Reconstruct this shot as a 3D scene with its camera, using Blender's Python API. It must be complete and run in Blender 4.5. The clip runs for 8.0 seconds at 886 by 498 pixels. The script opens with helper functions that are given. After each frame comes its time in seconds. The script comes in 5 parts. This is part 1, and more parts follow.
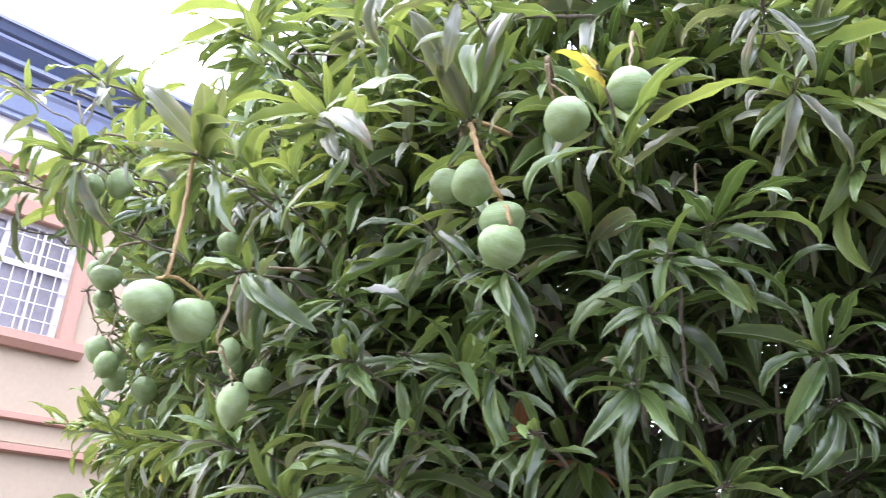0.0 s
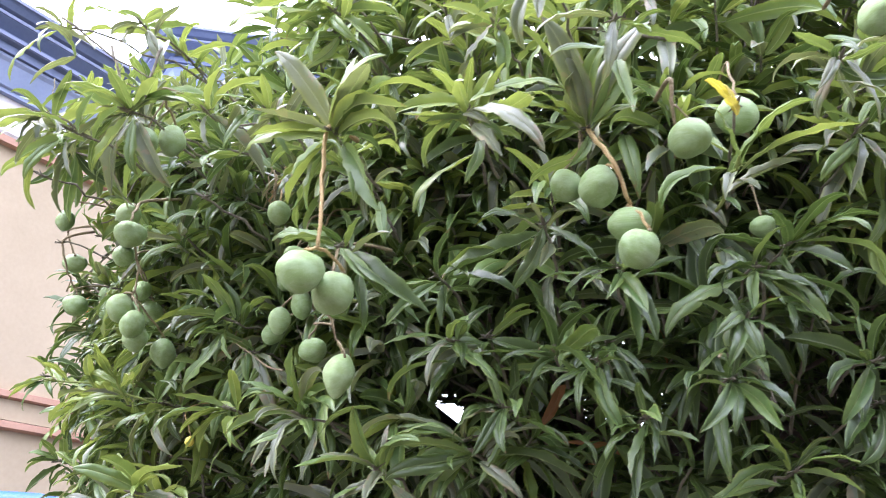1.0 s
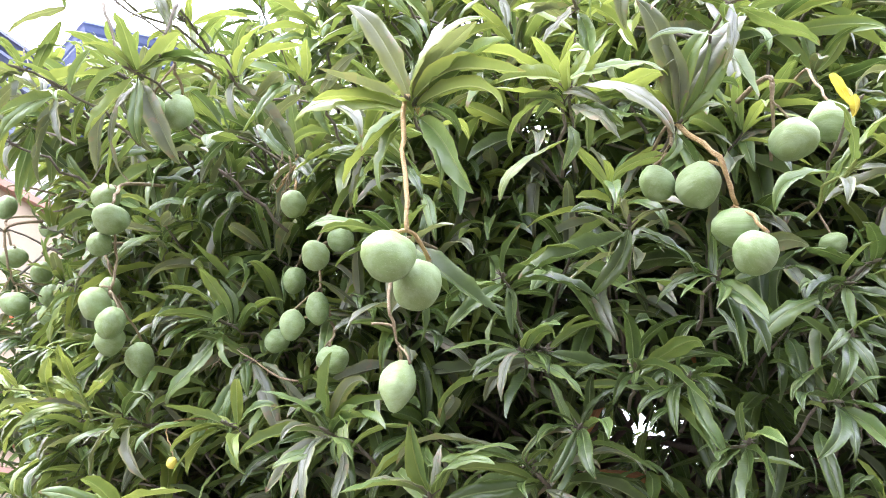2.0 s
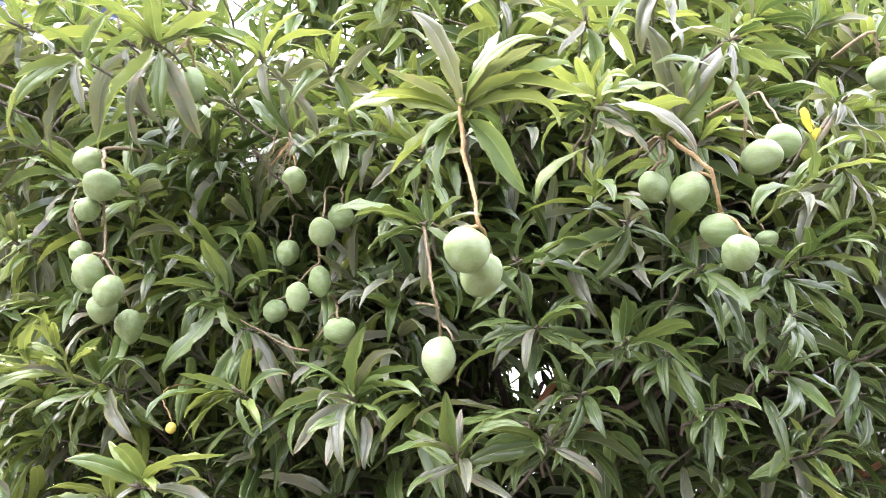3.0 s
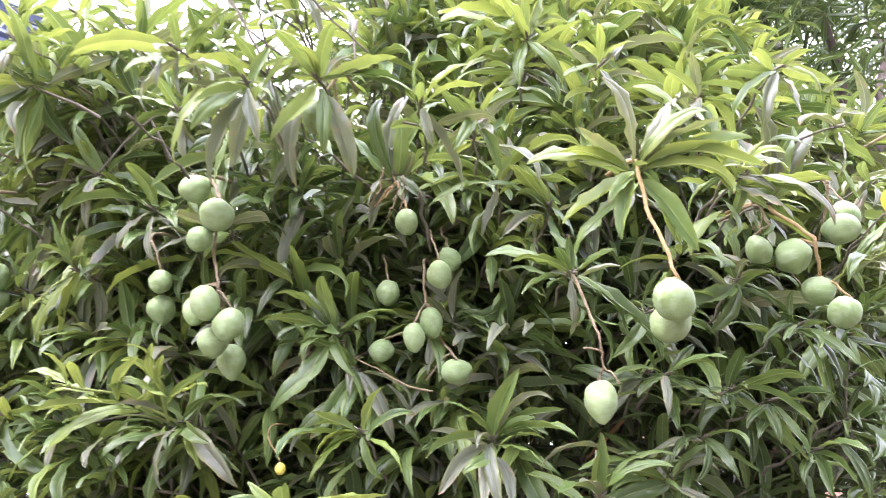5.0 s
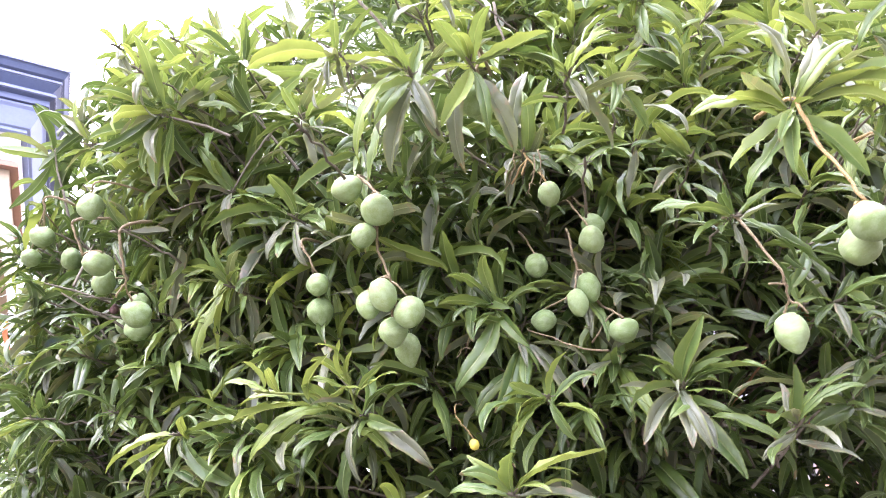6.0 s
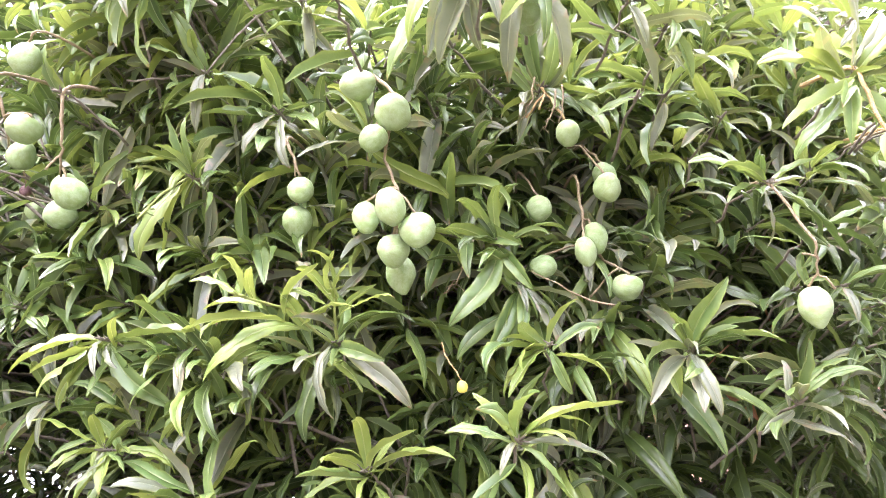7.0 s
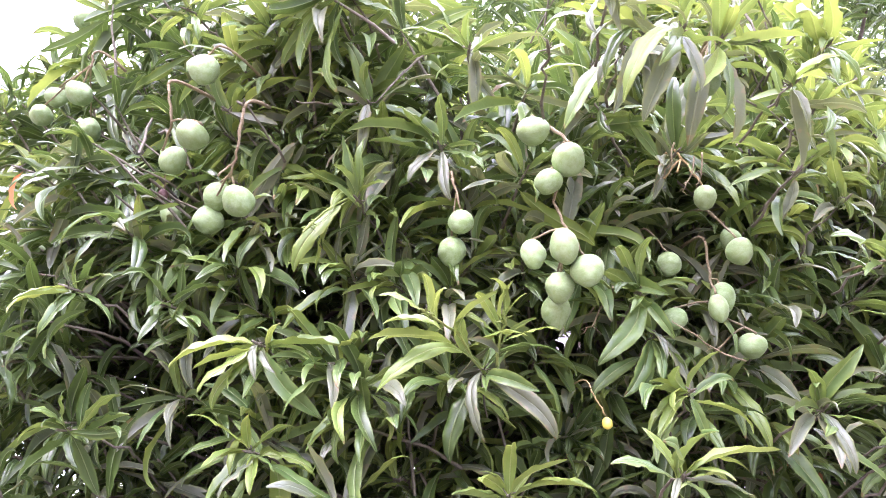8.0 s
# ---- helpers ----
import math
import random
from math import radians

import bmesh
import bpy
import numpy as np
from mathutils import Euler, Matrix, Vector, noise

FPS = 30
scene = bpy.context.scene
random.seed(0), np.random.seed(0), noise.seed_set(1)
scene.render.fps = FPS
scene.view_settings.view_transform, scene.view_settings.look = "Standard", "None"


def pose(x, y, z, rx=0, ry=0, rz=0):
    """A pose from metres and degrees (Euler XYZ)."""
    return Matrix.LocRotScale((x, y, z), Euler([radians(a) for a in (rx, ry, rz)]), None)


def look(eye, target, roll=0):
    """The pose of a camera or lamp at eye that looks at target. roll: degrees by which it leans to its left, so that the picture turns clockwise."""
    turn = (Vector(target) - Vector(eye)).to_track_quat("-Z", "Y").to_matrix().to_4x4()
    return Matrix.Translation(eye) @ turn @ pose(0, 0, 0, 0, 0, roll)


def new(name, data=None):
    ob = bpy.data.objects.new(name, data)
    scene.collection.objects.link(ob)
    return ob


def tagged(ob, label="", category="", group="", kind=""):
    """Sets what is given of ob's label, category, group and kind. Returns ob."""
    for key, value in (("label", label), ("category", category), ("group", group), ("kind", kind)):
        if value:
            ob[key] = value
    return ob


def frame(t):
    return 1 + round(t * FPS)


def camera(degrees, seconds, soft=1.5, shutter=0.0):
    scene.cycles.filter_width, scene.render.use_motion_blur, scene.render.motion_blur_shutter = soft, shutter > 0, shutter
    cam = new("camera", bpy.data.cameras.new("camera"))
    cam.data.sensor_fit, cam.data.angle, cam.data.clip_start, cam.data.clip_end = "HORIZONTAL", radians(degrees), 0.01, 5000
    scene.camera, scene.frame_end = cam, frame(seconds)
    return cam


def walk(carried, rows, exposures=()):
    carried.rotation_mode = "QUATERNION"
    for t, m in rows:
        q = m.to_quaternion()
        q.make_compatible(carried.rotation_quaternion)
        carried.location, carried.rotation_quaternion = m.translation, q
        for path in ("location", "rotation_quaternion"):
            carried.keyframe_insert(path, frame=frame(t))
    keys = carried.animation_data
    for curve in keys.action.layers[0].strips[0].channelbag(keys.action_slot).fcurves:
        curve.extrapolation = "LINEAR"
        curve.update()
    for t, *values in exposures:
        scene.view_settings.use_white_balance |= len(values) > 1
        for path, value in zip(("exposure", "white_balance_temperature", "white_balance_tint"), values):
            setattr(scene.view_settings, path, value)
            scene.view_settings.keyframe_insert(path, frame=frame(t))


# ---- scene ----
cam = camera(61.2, 8.0, soft=0.9, shutter=0.22)
PATH = [
    (0, (0.000, 0.000, 1.600), (-0.110, 1.819, 2.423), 2.5),
    (0.2, (-0.094, -0.034, 1.584), (-0.229, 1.780, 2.416), 2.1),
    (0.3, (-0.167, -0.040, 1.589), (-0.268, 1.782, 2.409), 2.1),
    (0.5, (-0.285, -0.058, 1.589), (-0.176, 1.758, 2.420), 2.1),
    (0.8, (-0.399, -0.084, 1.591), (-0.160, 1.739, 2.378), 3.0),
    (1, (-0.478, -0.061, 1.564), (-0.230, 1.762, 2.348), 3.1),
    (1.2, (-0.554, -0.002, 1.547), (-0.231, 1.806, 2.340), 1.5),
    (1.5, (-0.640, 0.130, 1.546), (-0.205, 1.873, 2.424), 1.0),
    (1.7, (-0.676, 0.174, 1.565), (-0.258, 1.922, 2.443), 2.5),
    (2.8, (-1.030, 0.210, 1.534), (-0.198, 1.834, 2.354), 0.2),
    (3, (-1.123, 0.185, 1.549), (-0.238, 1.805, 2.320), -0.3),
    (3.2, (-1.180, 0.198, 1.536), (-0.314, 1.809, 2.345), 1.4),
    (3.5, (-1.239, 0.249, 1.518), (-0.400, 1.873, 2.328), 1.1),
    (3.8, (-1.277, 0.320, 1.556), (-0.408, 1.917, 2.389), -1.2),
    (4, (-1.263, 0.369, 1.545), (-0.391, 1.951, 2.403), -1.7),
    (4.2, (-1.285, 0.391, 1.575), (-0.351, 1.947, 2.416), -0.9),
    (4.5, (-1.372, 0.419, 1.546), (-0.426, 1.936, 2.442), 0.7),
    (4.8, (-1.527, 0.447, 1.515), (-0.456, 1.878, 2.412), -0.8),
    (5, (-1.659, 0.475, 1.531), (-0.489, 1.839, 2.408), -2.3),
    (5.2, (-1.762, 0.469, 1.528), (-0.664, 1.897, 2.397), -1.5),
    (6.3, (-1.990, 0.826, 1.491), (-0.766, 2.154, 2.352), -12.2),
    (6.5, (-1.950, 0.906, 1.492), (-0.665, 2.205, 2.305), -9.6),
    (6.8, (-1.968, 0.988, 1.487), (-0.613, 2.251, 2.242), -5.7),
    (7, (-2.056, 1.061, 1.487), (-0.620, 2.208, 2.275), -5.9),
    (7.2, (-2.158, 1.118, 1.481), (-0.677, 2.213, 2.260), -6.8),
    (7.5, (-2.302, 1.199, 1.473), (-0.852, 2.298, 2.301), -4.2),
    (8, (-2.384, 1.361, 1.432), (-0.931, 2.388, 2.345), -1.2),
]
walk(cam, [(t, look(eye, target, roll)) for t, eye, target, roll in PATH], exposures=[(0, 1.41, 5880, 28), (0.5, 1.06, 5860, 25), (1.0, 1.28, 5960, 25), (1.7, 1.6, 6030, 26), (3.0, 1.78, 6250, 33), (5.0, 1.68, 6150, 35), (6.5, 1.95, 6230, 35), (7.0, 2.32, 6320, 35), (7.5, 2.15, 6080, 40), (8.0, 2.0, 5960, 43)])

# ---- light ----
SUN_EL, SUN_AZ = 50.0, 272.0   # degrees; azimuth clockwise from +y
world = bpy.data.worlds.new("overcast_sky")
scene.world = world
world.use_nodes = True
wn = world.node_tree.nodes
wl = world.node_tree.links
wn.clear()
sky = wn.new("ShaderNodeTexSky")
sky.sky_type = "NISHITA"
sky.sun_disc = False
sky.sun_elevation = radians(SUN_EL)
sky.sun_rotation = radians(SUN_AZ)
sky.air_density, sky.dust_density, sky.ozone_density = 1.0, 6.0, 0.6
sky_gain = wn.new("ShaderNodeMix")
sky_gain.data_type = "RGBA"
sky_gain.inputs["Factor"].default_value = 0.8
sky_gain.inputs["B"].default_value = (17.0, 18.2, 20.0, 1)
wl.new(sky.outputs["Color"], sky_gain.inputs["A"])
# an overcast sky is brighter overhead than at the horizon
sky_way = wn.new("ShaderNodeTexCoord")
sky_sep = wn.new("ShaderNodeSeparateXYZ")
wl.new(sky_way.outputs["Generated"], sky_sep.inputs["Vector"])
sky_up = wn.new("ShaderNodeMath")
sky_up.operation, sky_up.use_clamp = "MULTIPLY_ADD", True
sky_up.inputs[1].default_value, sky_up.inputs[2].default_value = 0.5, 0.5
wl.new(sky_sep.outputs["Z"], sky_up.inputs[0])
sky_cie = wn.new("ShaderNodeMix")
sky_cie.data_type, sky_cie.blend_type = "RGBA", "MULTIPLY"
sky_cie.inputs["Factor"].default_value = 1.0
wl.new(sky_gain.outputs["Result"], sky_cie.inputs["A"])
wl.new(sky_up.outputs["Value"], sky_cie.inputs["B"])
bg = wn.new("ShaderNodeBackground")
bg.inputs["Strength"].default_value = 0.24
wl.new(sky_cie.outputs["Result"], bg.inputs["Color"])
wout = wn.new("ShaderNodeOutputWorld")
wl.new(bg.outputs["Background"], wout.inputs["Surface"])

sun_data = bpy.data.lights.new("sun", "SUN")
sun_data.energy, sun_data.angle, sun_data.color = 1.2, radians(40), (1.0, 0.98, 0.94)
sun = new("sun", sun_data)
sun_from = Vector((math.sin(radians(SUN_AZ)) * math.cos(radians(SUN_EL)), math.cos(radians(SUN_AZ)) * math.cos(radians(SUN_EL)), math.sin(radians(SUN_EL))))
sun.matrix_basis = look(sun_from * 20, (0, 0, 0))


# ---- materials ----
def material(name, rough=0.6, spec=0.4, metal=0.0):
    m = bpy.data.materials.new(name)
    m.use_nodes = True
    nodes = m.node_tree.nodes
    p = nodes["Principled BSDF"]
    p.inputs["Roughness"].default_value = rough
    p.inputs["Specular IOR Level"].default_value = spec
    p.inputs["Metallic"].default_value = metal
    return m, nodes, m.node_tree.links, p


def node(nodes, links, kind, ins=None, **props):
    n = nodes.new(kind)
    for key, value in props.items():
        setattr(n, key, value)
    for key, value in (ins or {}).items():
        if isinstance(value, bpy.types.NodeSocket):
            links.new(value, n.inputs[key])
        else:
            n.inputs[key].default_value = value
    return n


def maths(nodes, links, op, a, b=0.0, c=None):
    n = nodes.new("ShaderNodeMath")
    n.operation = op
    for i, v in enumerate((a, b) if c is None else (a, b, c)):
        if isinstance(v, bpy.types.NodeSocket):
            links.new(v, n.inputs[i])
        else:
            n.inputs[i].default_value = v
    return n.outputs[0]


def blend(nodes, links, fac, a, b, kind="MIX"):
    n = nodes.new("ShaderNodeMix")
    n.data_type, n.blend_type = "RGBA", kind
    for key, v in (("Factor", fac), ("A", a), ("B", b)):
        if isinstance(v, bpy.types.NodeSocket):
            links.new(v, n.inputs[key])
        elif key == "Factor":
            n.inputs[key].default_value = v
        else:
            n.inputs[key].default_value = (*v, 1)
    return n.outputs["Result"]


def ramp(nodes, links, fac, stops):
    n = nodes.new("ShaderNodeValToRGB")
    els = n.color_ramp.elements
    while len(els) < len(stops):
        els.new(0.5)
    for e, (pos, col) in zip(els, stops):
        e.position = pos
        e.color = (*col, 1)
    links.new(fac, n.inputs["Fac"])
    return n.outputs["Color"]


def plain(name, col, col2, rough=0.7, scale=6.0, bump=0.15, spec=0.3, fine=60.0):
    """A surface with large stains and fine grain."""
    m, nodes, links, p = material(name, rough, spec)
    tc = node(nodes, links, "ShaderNodeTexCoord")
    n1 = node(nodes, links, "ShaderNodeTexNoise", {"Vector": tc.outputs["Object"], "Scale": scale, "Detail": 5.0, "Roughness": 0.6})
    n2 = node(nodes, links, "ShaderNodeTexNoise", {"Vector": tc.outputs["Object"], "Scale": fine, "Detail": 3.0})
    mix = maths(nodes, links, "MULTIPLY_ADD", n2.outputs["Fac"], 0.35, maths(nodes, links, "MULTIPLY", n1.outputs["Fac"], 0.75))
    c = ramp(nodes, links, mix, [(0.35, col), (0.72, col2)])
    links.new(c, p.inputs["Base Color"])
    b = node(nodes, links, "ShaderNodeBump", {"Height": n2.outputs["Fac"], "Strength": bump, "Distance": 0.01})
    links.new(b.outputs["Normal"], p.inputs["Normal"])
    return m


def leaf_material(name, dark, light, thin, rib, rough=0.4, through_light=0.3, spots=0.0, spot_col=(0.25, 0.12, 0.04), rib_gain=0.55):
    """Mango leaf: a fine pale midrib, faint side veins, yellower margins, tone varying leaf by leaf, light coming through the blade."""
    m, nodes, links, p = material(name, rough, 0.45)
    uv = node(nodes, links, "ShaderNodeUVMap", uv_map="uv")
    sep = node(nodes, links, "ShaderNodeSeparateXYZ", {"Vector": uv.outputs["UV"]})
    u, v = sep.outputs["X"], sep.outputs["Y"]
    side = maths(nodes, links, "ABSOLUTE", maths(nodes, links, "SUBTRACT", u, 0.5))
    midrib = node(nodes, links, "ShaderNodeMapRange", {"Value": side, "From Min": 0.014, "From Max": 0.05, "To Min": 1.0, "To Max": 0.0}).outputs["Result"]
    veins = maths(nodes, links, "SINE", maths(nodes, links, "MULTIPLY", maths(nodes, links, "SUBTRACT", v, maths(nodes, links, "MULTIPLY", side, 0.16)), 150.0))
    geo = node(nodes, links, "ShaderNodeNewGeometry")
    info = node(nodes, links, "ShaderNodeObjectInfo")
    rnd = maths(nodes, links, "FRACT", maths(nodes, links, "ADD", geo.outputs["Random Per Island"], info.outputs["Random"]))
    rnd2 = maths(nodes, links, "FRACT", maths(nodes, links, "MULTIPLY", rnd, 17.3))
    n1 = node(nodes, links, "ShaderNodeTexNoise", {"Vector": geo.outputs["Position"], "Scale": 26.0, "Detail": 4.0})
    n2 = node(nodes, links, "ShaderNodeTexNoise", {"Vector": geo.outputs["Position"], "Scale": 170.0, "Detail": 2.0})
    tone = maths(nodes, links, "MULTIPLY_ADD", n1.outputs["Fac"], 0.95, maths(nodes, links, "MULTIPLY_ADD", rnd, 0.85, -0.3))
    col = blend(nodes, links, tone, dark, light)
    # margins and the blade's tip pale towards yellow-green on some leaves
    edge = node(nodes, links, "ShaderNodeMapRange", {"Value": maths(nodes, links, "MULTIPLY_ADD", maths(nodes, links, "SUBTRACT", n1.outputs["Fac"], 0.5), 0.3, side), "From Min": 0.3, "From Max": 0.52}).outputs["Result"]
    col = blend(nodes, links, maths(nodes, links, "MULTIPLY", edge, maths(nodes, links, "MULTIPLY_ADD", rnd2, 0.55, 0.35)), col, thin)
    if spots:
        sp = maths(nodes, links, "GREATER_THAN", maths(nodes, links, "ADD", n1.outputs["Fac"], maths(nodes, links, "MULTIPLY", side, 0.25)), 0.74 - spots)
        col = blend(nodes, links, maths(nodes, links, "MULTIPLY", sp, 0.6), col, spot_col)
    # scorched tips and small brown specks
    scorch = maths(nodes, links, "GREATER_THAN", maths(nodes, links, "MULTIPLY_ADD", maths(nodes, links, "POWER", v, 7.0), maths(nodes, links, "MULTIPLY", rnd2, 0.42), n1.outputs["Fac"]), 0.83)
    col = blend(nodes, links, maths(nodes, links, "MULTIPLY", scorch, 0.75), col, (0.2, 0.11, 0.05))
    speck = maths(nodes, links, "GREATER_THAN", n2.outputs["Fac"], 0.72)
    col = blend(nodes, links, maths(nodes, links, "MULTIPLY", speck, 0.3), col, (0.12, 0.1, 0.04))
    col = blend(nodes, links, maths(nodes, links, "MULTIPLY", midrib, rib_gain), col, rib)
    links.new(col, p.inputs["Base Color"])
    p.inputs["Coat Weight"].default_value = 0.36
    p.inputs["Coat Roughness"].default_value = 0.26
    # a film of dust dulls part of each blade
    rgh = maths(nodes, links, "MULTIPLY_ADD", n1.outputs["Fac"], 0.3, maths(nodes, links, "MULTIPLY_ADD", rnd2, 0.12, rough - 0.14))
    links.new(rgh, p.inputs["Roughness"])
    height = maths(nodes, links, "MULTIPLY_ADD", veins, 0.05, maths(nodes, links, "MULTIPLY_ADD", midrib, -1.0, maths(nodes, links, "MULTIPLY_ADD", n2.outputs["Fac"], 0.5, maths(nodes, links, "MULTIPLY", n1.outputs["Fac"], 3.0))))
    b = node(nodes, links, "ShaderNodeBump", {"Height": height, "Strength": 0.5, "Distance": 0.002})
    links.new(b.outputs["Normal"], p.inputs["Normal"])
    tr = node(nodes, links, "ShaderNodeBsdfTranslucent", {"Color": blend(nodes, links, maths(nodes, links, "MULTIPLY", tone, 0.8), thin, tuple(min(1, c * 1.4) for c in thin))})
    mixed = node(nodes, links, "ShaderNodeMixShader", {0: through_light, 1: p.outputs["BSDF"], 2: tr.outputs["BSDF"]})
    links.new(mixed.outputs[0], nodes["Material Output"].inputs["Surface"])
    return m


LEAF = {
    # deep green, darkened further to stand in for shade low and inside
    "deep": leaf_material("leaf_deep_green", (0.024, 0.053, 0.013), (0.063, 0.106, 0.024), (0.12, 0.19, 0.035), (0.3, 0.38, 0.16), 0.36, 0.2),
    "mid": leaf_material("leaf_mid_green", (0.058, 0.122, 0.033), (0.145, 0.228, 0.068), (0.21, 0.275, 0.05), (0.4, 0.47, 0.2), 0.38, 0.26),
    # young green, used too for the brighter light on top leaves
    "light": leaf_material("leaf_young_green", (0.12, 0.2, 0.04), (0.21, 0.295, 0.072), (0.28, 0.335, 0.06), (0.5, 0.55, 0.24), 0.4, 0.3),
    "yellow": leaf_material("leaf_yellowing", (0.38, 0.36, 0.05), (0.55, 0.46, 0.07), (0.6, 0.5, 0.06), (0.6, 0.55, 0.25), 0.45, 0.34, 0.1),
    "dry": leaf_material("leaf_dry_brown", (0.16, 0.07, 0.03), (0.38, 0.19, 0.09), (0.4, 0.18, 0.06), (0.4, 0.25, 0.14), 0.7, 0.2, 0.1),
    "orange": leaf_material("leaf_dead_orange", (0.5, 0.14, 0.05), (0.7, 0.24, 0.1), (0.6, 0.2, 0.06), (0.6, 0.3, 0.2), 0.6, 0.25),
    # worn kind: brown spots are wear, the grey is sky sheen put into colour
    "worn": leaf_material("leaf_grey_green", (0.09, 0.12, 0.075), (0.175, 0.195, 0.13), (0.26, 0.3, 0.08), (0.36, 0.39, 0.25), 0.4, 0.2, 0.05, (0.24, 0.17, 0.12)),
}
BARK = plain("twig_bark", (0.085, 0.075, 0.055), (0.22, 0.2, 0.15), 0.85, 14.0, 0.5, 0.2, 120.0)
TRUNK = plain("trunk_bark", (0.07, 0.055, 0.045), (0.17, 0.14, 0.115), 0.9, 8.0, 0.8, 0.15, 50.0)
GREEN_STEM = plain("green_stem", (0.16, 0.22, 0.05), (0.28, 0.33, 0.1), 0.6, 30.0, 0.2, 0.3, 140.0)
TAN_STALK = plain("tan_fruit_stalk", (0.29, 0.205, 0.085), (0.44, 0.315, 0.145), 0.65, 60.0, 0.5, 0.3, 300.0)
RED_STALK = plain("brownish_fruit_stalk", (0.19, 0.145, 0.085), (0.33, 0.27, 0.16), 0.7, 60.0, 0.5, 0.3, 300.0)


def mango_material():
    """Waxy pale green skin: a patchy grey bloom, deeper green where it is rubbed off, pale dots and faint sap runs."""
    m, nodes, links, p = material("green_mango_skin", 0.5, 0.3)
    tc = node(nodes, links, "ShaderNodeTexCoord")
    info = node(nodes, links, "ShaderNodeObjectInfo")
    shift = node(nodes, links, "ShaderNodeVectorMath", {0: tc.outputs["Object"], 1: info.outputs["Location"]}, operation="MULTIPLY_ADD")
    shift.inputs[1].default_value = (1.0, 1.0, 1.0)
    links.new(info.outputs["Location"], shift.inputs[2])
    skin = shift.outputs["Vector"]
    n0 = node(nodes, links, "ShaderNodeTexNoise", {"Vector": skin, "Scale": 2.6, "Detail": 3.0, "Roughness": 0.6})
    n1 = node(nodes, links, "ShaderNodeTexNoise", {"Vector": skin, "Scale": 11.0, "Detail": 5.0, "Roughness": 0.65})
    n2 = node(nodes, links, "ShaderNodeTexNoise", {"Vector": skin, "Scale": 60.0, "Detail": 2.0})
    dots = node(nodes, links, "ShaderNodeTexVoronoi", {"Vector": skin, "Scale": 26.0})
    tone = maths(nodes, links, "MULTIPLY_ADD", n1.outputs["Fac"], 0.5, maths(nodes, links, "MULTIPLY_ADD", info.outputs["Random"], 0.4, 0.0))
    col = blend(nodes, links, tone, (0.17, 0.265, 0.092), (0.27, 0.35, 0.145))
    bloom = node(nodes, links, "ShaderNodeMapRange", {"Value": maths(nodes, links, "MULTIPLY_ADD", n1.outputs["Fac"], 0.4, n0.outputs["Fac"]), "From Min": 0.58, "From Max": 0.86}).outputs["Result"]
    col = blend(nodes, links, maths(nodes, links, "MULTIPLY", bloom, 0.75), col, (0.3, 0.4, 0.22))
    col = blend(nodes, links, maths(nodes, links, "MULTIPLY", maths(nodes, links, "LESS_THAN", dots.outputs["Distance"], 0.2), 0.35), col, (0.4, 0.48, 0.27))
    mark = maths(nodes, links, "GREATER_THAN", n1.outputs["Fac"], 0.67)
    col = blend(nodes, links, maths(nodes, links, "MULTIPLY", mark, 0.4), col, (0.16, 0.17, 0.07))
    links.new(col, p.inputs["Base Color"])
    links.new(maths(nodes, links, "MULTIPLY_ADD", bloom, 0.2, 0.42), p.inputs["Roughness"])
    p.inputs["Subsurface Weight"].default_value = 0.15
    p.inputs["Subsurface Radius"].default_value = (0.5, 0.8, 0.3)
    p.inputs["Subsurface Scale"].default_value = 0.02
    b = node(nodes, links, "ShaderNodeBump", {"Height": maths(nodes, links, "MULTIPLY_ADD", n2.outputs["Fac"], 0.4, n1.outputs["Fac"]), "Strength": 0.12, "Distance": 0.02})
    links.new(b.outputs["Normal"], p.inputs["Normal"])
    return m


MANGO = mango_material()
UNRIPE = plain("small_yellow_fruit_skin", (0.55, 0.47, 0.06), (0.68, 0.6, 0.12), 0.5, 40.0, 0.1, 0.4, 200.0)
PURPLE = plain("withered_fruit_skin", (0.13, 0.07, 0.07), (0.25, 0.15, 0.14), 0.7, 40.0, 0.2, 0.3, 200.0)
CREAM = plain("cream_painted_plaster", (0.35, 0.285, 0.19), (0.41, 0.335, 0.23), 0.85, 0.9, 0.1, 0.2, 25.0)
TERRACOTTA = plain("terracotta_trim_paint", (0.35, 0.2, 0.14), (0.43, 0.26, 0.185), 0.75, 1.2, 0.1, 0.25, 30.0)
WHITE_PAINT = plain("white_paint", (0.42, 0.41, 0.4), (0.52, 0.51, 0.5), 0.6, 1.5, 0.05, 0.35, 40.0)
PALE_WALL = plain("pale_grey_plaster", (0.22, 0.21, 0.22), (0.28, 0.27, 0.28), 0.85, 0.7, 0.1, 0.2, 25.0)
GREY_BEAM = plain("grey_white_band_paint", (0.5, 0.49, 0.49), (0.6, 0.58, 0.57), 0.8, 1.0, 0.1, 0.2, 25.0)
BLUE_MID = plain("mid_blue_fillet_paint", (0.12, 0.15, 0.24), (0.17, 0.2, 0.29), 0.5, 1.2, 0.06, 0.4, 30.0)
BLUE_DARK = plain("dark_blue_cornice_paint", (0.075, 0.1, 0.175), (0.105, 0.135, 0.215), 0.5, 1.2, 0.06, 0.4, 30.0)
BLUE_LIGHT = plain("light_blue_soffit_paint", (0.23, 0.29, 0.43), (0.29, 0.35, 0.49), 0.6, 1.2, 0.06, 0.35, 30.0)
ROOF = plain("blue_roof_sheet", (0.1, 0.13, 0.215), (0.15, 0.18, 0.27), 0.45, 1.5, 0.1, 0.45, 40.0)
